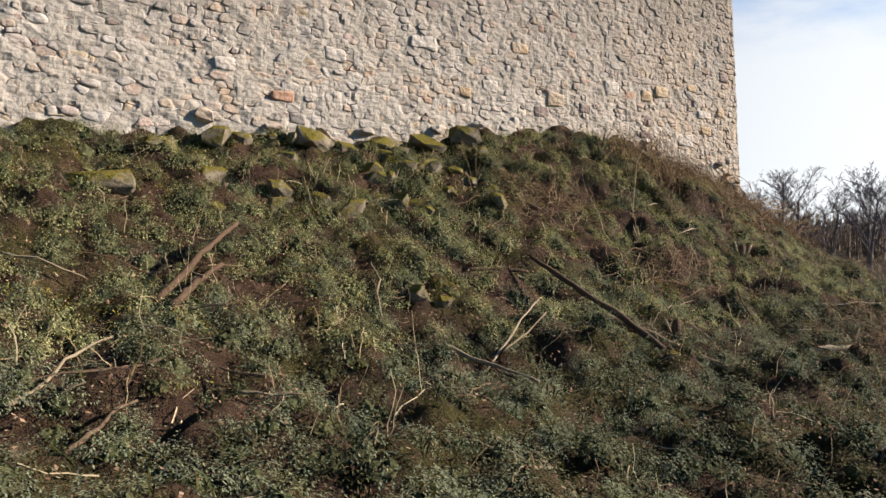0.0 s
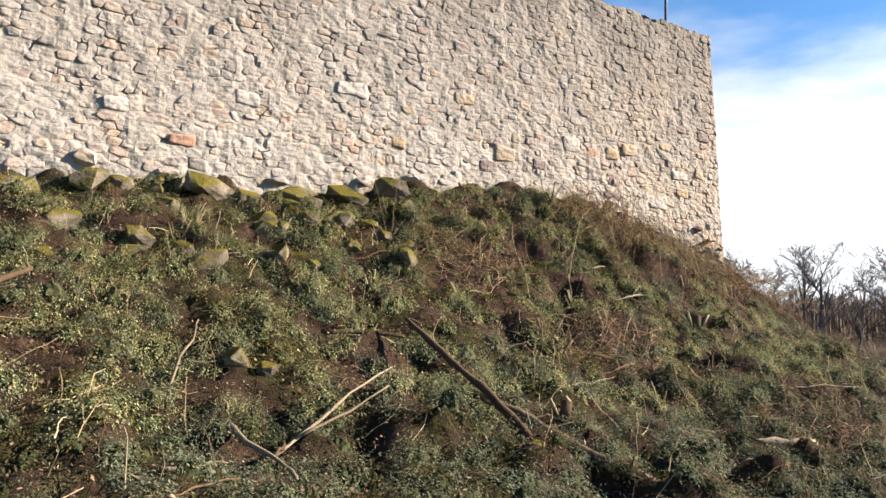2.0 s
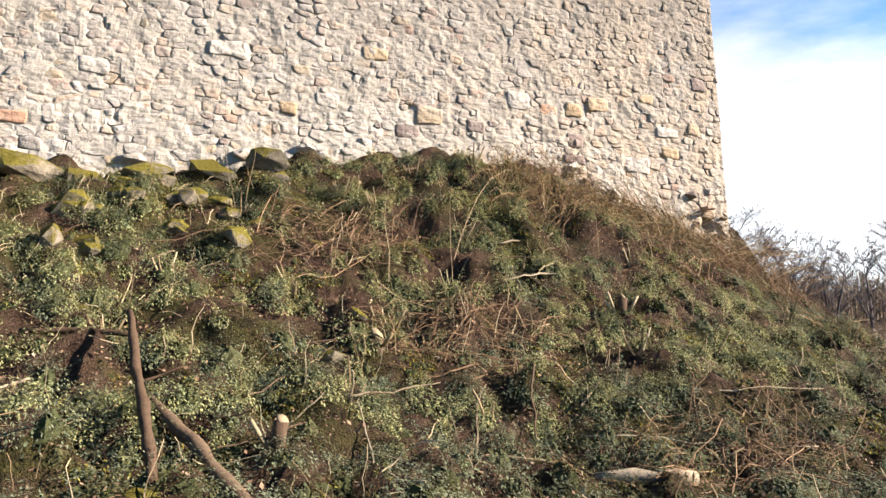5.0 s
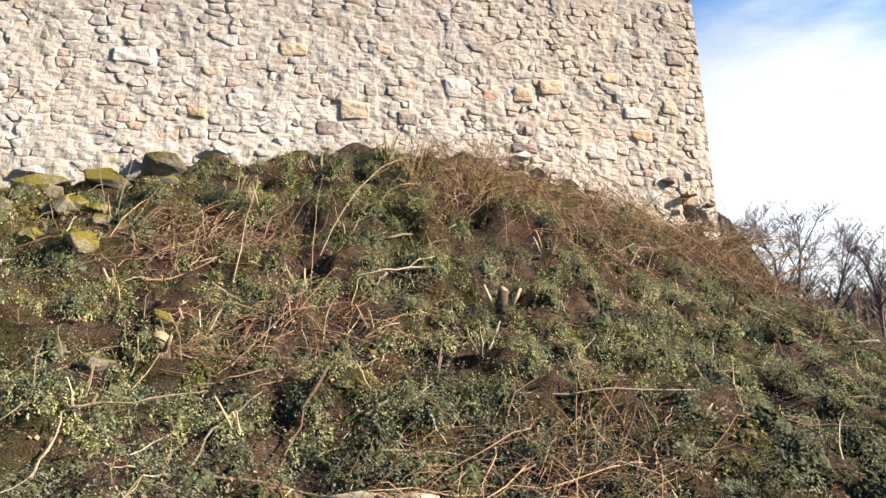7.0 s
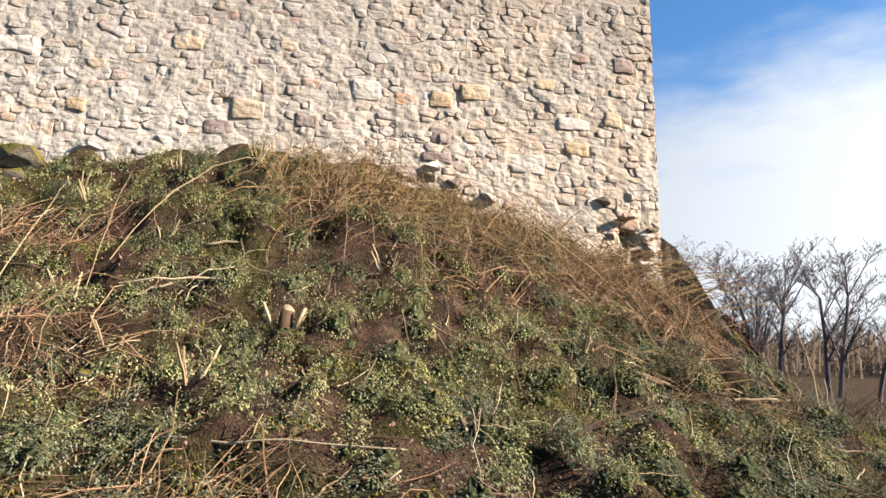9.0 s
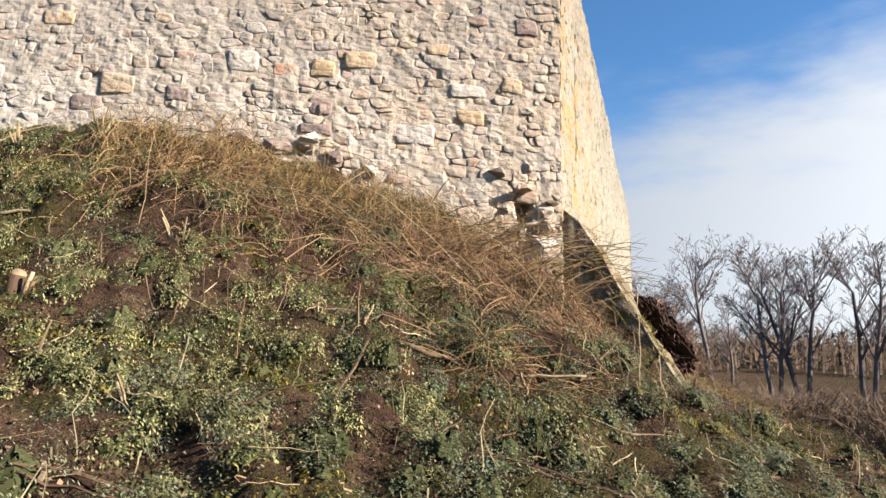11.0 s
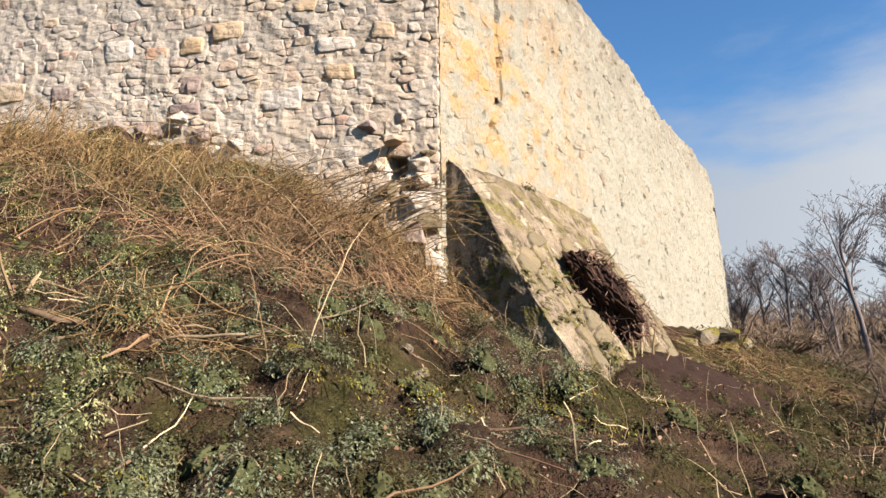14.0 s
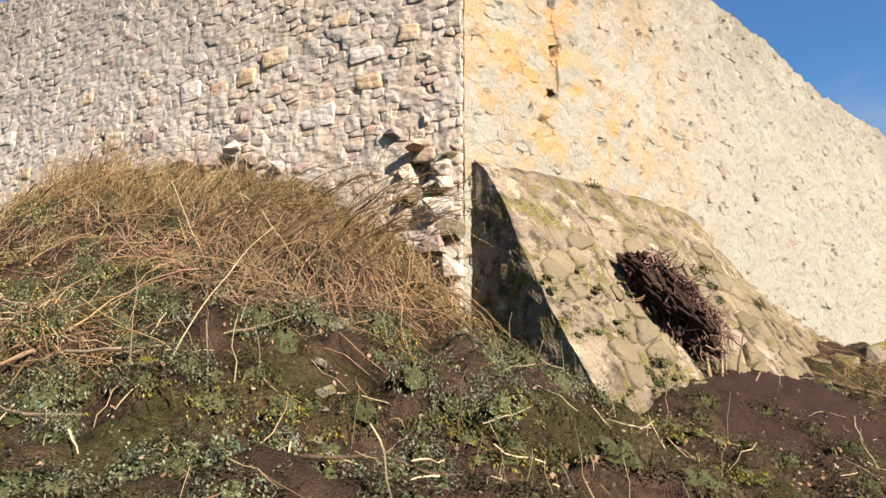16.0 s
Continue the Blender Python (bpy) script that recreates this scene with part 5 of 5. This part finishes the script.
gr = np.repeat(gr, 3, 0) + NR.normal(0, 0.03, (len(gr) * 3, 3)) * np.array([1, 1, 0])
N = len(gr)
L = NR.uniform(0.06, 0.18, N)
leaf_cloud("grass", gr - np.array([0, 0, 0.02]), NR.uniform(0, 6.28, N), NR.uniform(0.4, 1.4, N), L, L * 0.035 + 0.002, M_GRASS, label="short rough winter grass beside the path", category="grass", kind="stuff")
stalks = []
for x, y, z in cover(9500, BANK, lambda x, y: 0.25 + 0.9 * n3(x * 1.2, y * 1.2, 71) + 0.3 * in_thicket(x, y)):
    l, w, up = R.uniform(0.08, 0.42), R.uniform(0, 6.28), R.random()
    lie = up < 0.62
    e = Vector((x + l * math.cos(w) * (0.95 if lie else 0.25), y + l * math.sin(w) * (0.95 if lie else 0.25), 0))
    p, e = Vector((x, y, z + (0.05 if lie else 0))), Vector((e.x, e.y, ground_z(e.x, e.y) + (R.uniform(0.03, 0.14) if lie else l * 0.9)))
    r = R.uniform(0.0018, 0.0058)
    stalks.append(bent(R, p, e, r, r * 0.6, 4, 0.16))
tagged(part("dry_stalks", tubes("dry_stalks", stalks, 3), M_STRAW), "pale broken stalks and twigs on the bank", "dry stalks", kind="stuff")
# pebbles and crumbs of mortar on bare soil
pv, pf = [], []
for x, y, z in cover(9000, (-13.5, 4.5, -6.5, 3.0), lambda x, y: 0.12 + 0.55 * bare(x, y) + (0.25 if y > -1.0 else 0.0)):
    r, b = R.uniform(0.006, 0.024), len(pv)
    for d in ((1, 0, 0), (0, 1, 0), (-1, 0, 0), (0, -1, 0), (0.2, 0.1, 0.8), (0, 0, -0.6)):
        pv.append((x + d[0] * r * R.uniform(0.7, 1.4), y + d[1] * r * R.uniform(0.7, 1.4), z + d[2] * r + r * 0.25))
    pf += [tuple(b + k for k in f) for f in ((0, 1, 4), (1, 2, 4), (2, 3, 4), (3, 0, 4), (1, 0, 5), (2, 1, 5), (3, 2, 5), (0, 3, 5))]
tagged(part("pebbles", mesh_of("pebbles", pv, pf), M_STONE_BUTT), "small stones and mortar crumbs on bare soil", "pebbles", kind="stuff")
# moss tufts on the bank below the wall
mo = cover(16000, (-14.5, 3.0, -5.5, -0.15), lambda x, y: max(0.0, 1.7 * n3(x * 1.5, y * 1.5, 90) - 0.18 + (0.35 if y > -0.9 else 0) + (0.5 if -2.6 < x < -1.0 and -3.0 < y < -2.0 else 0)))
tuft = np.array([tuple(slope_at(a, b, 0.02)) for a, b in ((2.9, 0.75), (3.05, 0.85), (3.2, 0.7), (3.0, 0.95), (1.9, 0.12), (1.2, 1.35), (0.9, 1.45), (2.0, 1.4), (4.0, 0.9), (4.4, 0.7))])
domes("buttress_weeds", tuft, 120, (0.06, 0.14), (0.02, 0.05), M_HERB_SHADED, 0.8, label="small green weeds rooted in the buttress", category="weeds", kind="stuff")
bm_ = np.array([tuple(slope_at(0.15 + 2.6 * a, 0.45 + 1.1 * b, 0.0)) for a, b in zip(NR.uniform(0, 1, 160), NR.uniform(0, 1, 160)) if n3(a * 5, b * 4, 6) > -0.02])
domes("buttress_moss", bm_, 50, (0.04, 0.11), (0.012, 0.028), M_MOSS, 0.35, label="yellow-olive moss on the buttress slope", category="moss", kind="stuff")
domes("moss_tufts", mo, 50, (0.05, 0.13), (0.014, 0.032), M_MOSS, 0.6, label="yellow-olive moss cushions on soil and stones", category="moss", kind="stuff")

# ---- stones of the walls and the buttress ----
RNG = random.Random(11)
# larger stones of their own colour: along the wall, height, width, height, material
FACE_STONES = [(-5.36, 5.44, 0.44, 0.28, M_OCHRE), (-5.70, 5.16, 0.40, 0.23, M_DARK), (-3.31, 5.77, 0.33, 0.17, M_RED), (-2.83, 5.82, 0.33, 0.20, M_OCHRE), (-8.29, 6.07, 0.50, 0.24, M_PALE), (-3.85, 5.87, 0.40, 0.30, M_PALE), (-2.80, 5.30, 0.30, 0.26, M_DARK),
               (-0.93, 5.63, 0.47, 0.18, M_PALE), (-0.88, 5.27, 0.38, 0.19, M_OCHRE), (-2.33, 5.99, 0.42, 0.26, M_OCHRE), (-2.85, 4.99, 0.42, 0.15, M_DARK), (-10.75, 4.84, 0.40, 0.15, M_RED), (-7.45, 5.32, 0.26, 0.18, M_OCHRE), (-1.35, 6.2, 0.32, 0.18, M_OCHRE),
               (-0.35, 5.75, 0.28, 0.2, M_OCHRE), (-1.6, 5.0, 0.5, 0.3, M_PALE), (-6.9, 5.5, 0.34, 0.2, M_PALE), (-9.9, 5.6, 0.36, 0.22, M_PALE), (-4.6, 5.35, 0.3, 0.18, M_DARK), (-0.15, 6.6, 0.3, 0.22, M_DARK), (-6.2, 6.3, 0.36, 0.18, M_OCHRE), (-11.6, 5.2, 0.34, 0.2, M_PALE)]


def taken(u, z):
    return any(abs(u - a) < w * 0.5 + 0.02 and abs(z - b) < h * 0.5 + 0.02 for a, b, w, h, _ in FACE_STONES)


for a, b, w, h, m in FACE_STONES:
    k = lambda f: RNG.uniform(-f, f)
    quad = [(a - w / 2 + k(0.02), b - h / 2 + k(0.02)), (a + w * 0.1, b - h / 2 + k(0.02)), (a + w / 2 + k(0.03), b - h / 2 + k(0.03)), (a + w / 2 + k(0.02), b + h / 2 + k(0.02)), (a - w * 0.1, b + h / 2 + k(0.03)), (a - w / 2 + k(0.03), b + h / 2 + k(0.03))]
    v, f, c = stone_shape(RNG, quad, front_at, (0.022, 0.034), 0.002)
    o = front_at(a, b)
    part("stone", mesh_of("stone", [p - o for p in v], f, True), m, wall_front).location = o
lay_stones(wall_front, rubble(RNG, -17.5, CORNER_X, 2.0, 9.15, (0.07, 0.17), (0.07, 0.30), 0.05, 0.55), front_at, M_STONE, (-0.007, 0.021), 0.003,
           lambda u, z: -4.2 < u and z < 6.0, lambda u, z, q: not taken(u, z) and broken_out(u, z) < 0.10 and z > land(u, -0.1) - 0.25 and max(p[1] for p in q) < front_top(u) + 0.06, RNG)
lay_stones(wall_side, rubble(RNG, 0.0, 15.9, 1.6, 9.15, (0.09, 0.22), (0.12, 0.38)), side_at, M_STONE_SIDE, (-0.034, 0.006), 0.001,
           lambda s, z: s < 4.0 and 4.0 < z < 7.0, lambda s, z, q: cracked(s, z) < 0.03 and z > 1.8 and max(p[1] for p in q) < side_top(s) + 0.06, RNG)


def butt_local(f):
    return lambda u, v, n: f(u, v, n) - Vector((1.2, 0.3, 1.4))


lay_stones(buttress, rubble(RNG, 0.13, 6.5, 0.55, 3.4, (0.12, 0.30), (0.09, 0.32), 0.12, 0.9), butt_local(lambda s, v, n: slope_at(s, v * 0.5, n + slope_rough(s, v * 0.5))), M_STONE_BUTT, (-0.012, 0.030), 0.005,
           lambda s, v: s < 2.6, lambda s, v, q: v * 0.5 > slope_bare(s) and n3(s * 2.2, v * 1.5, 12.0) < 0.06, RNG)
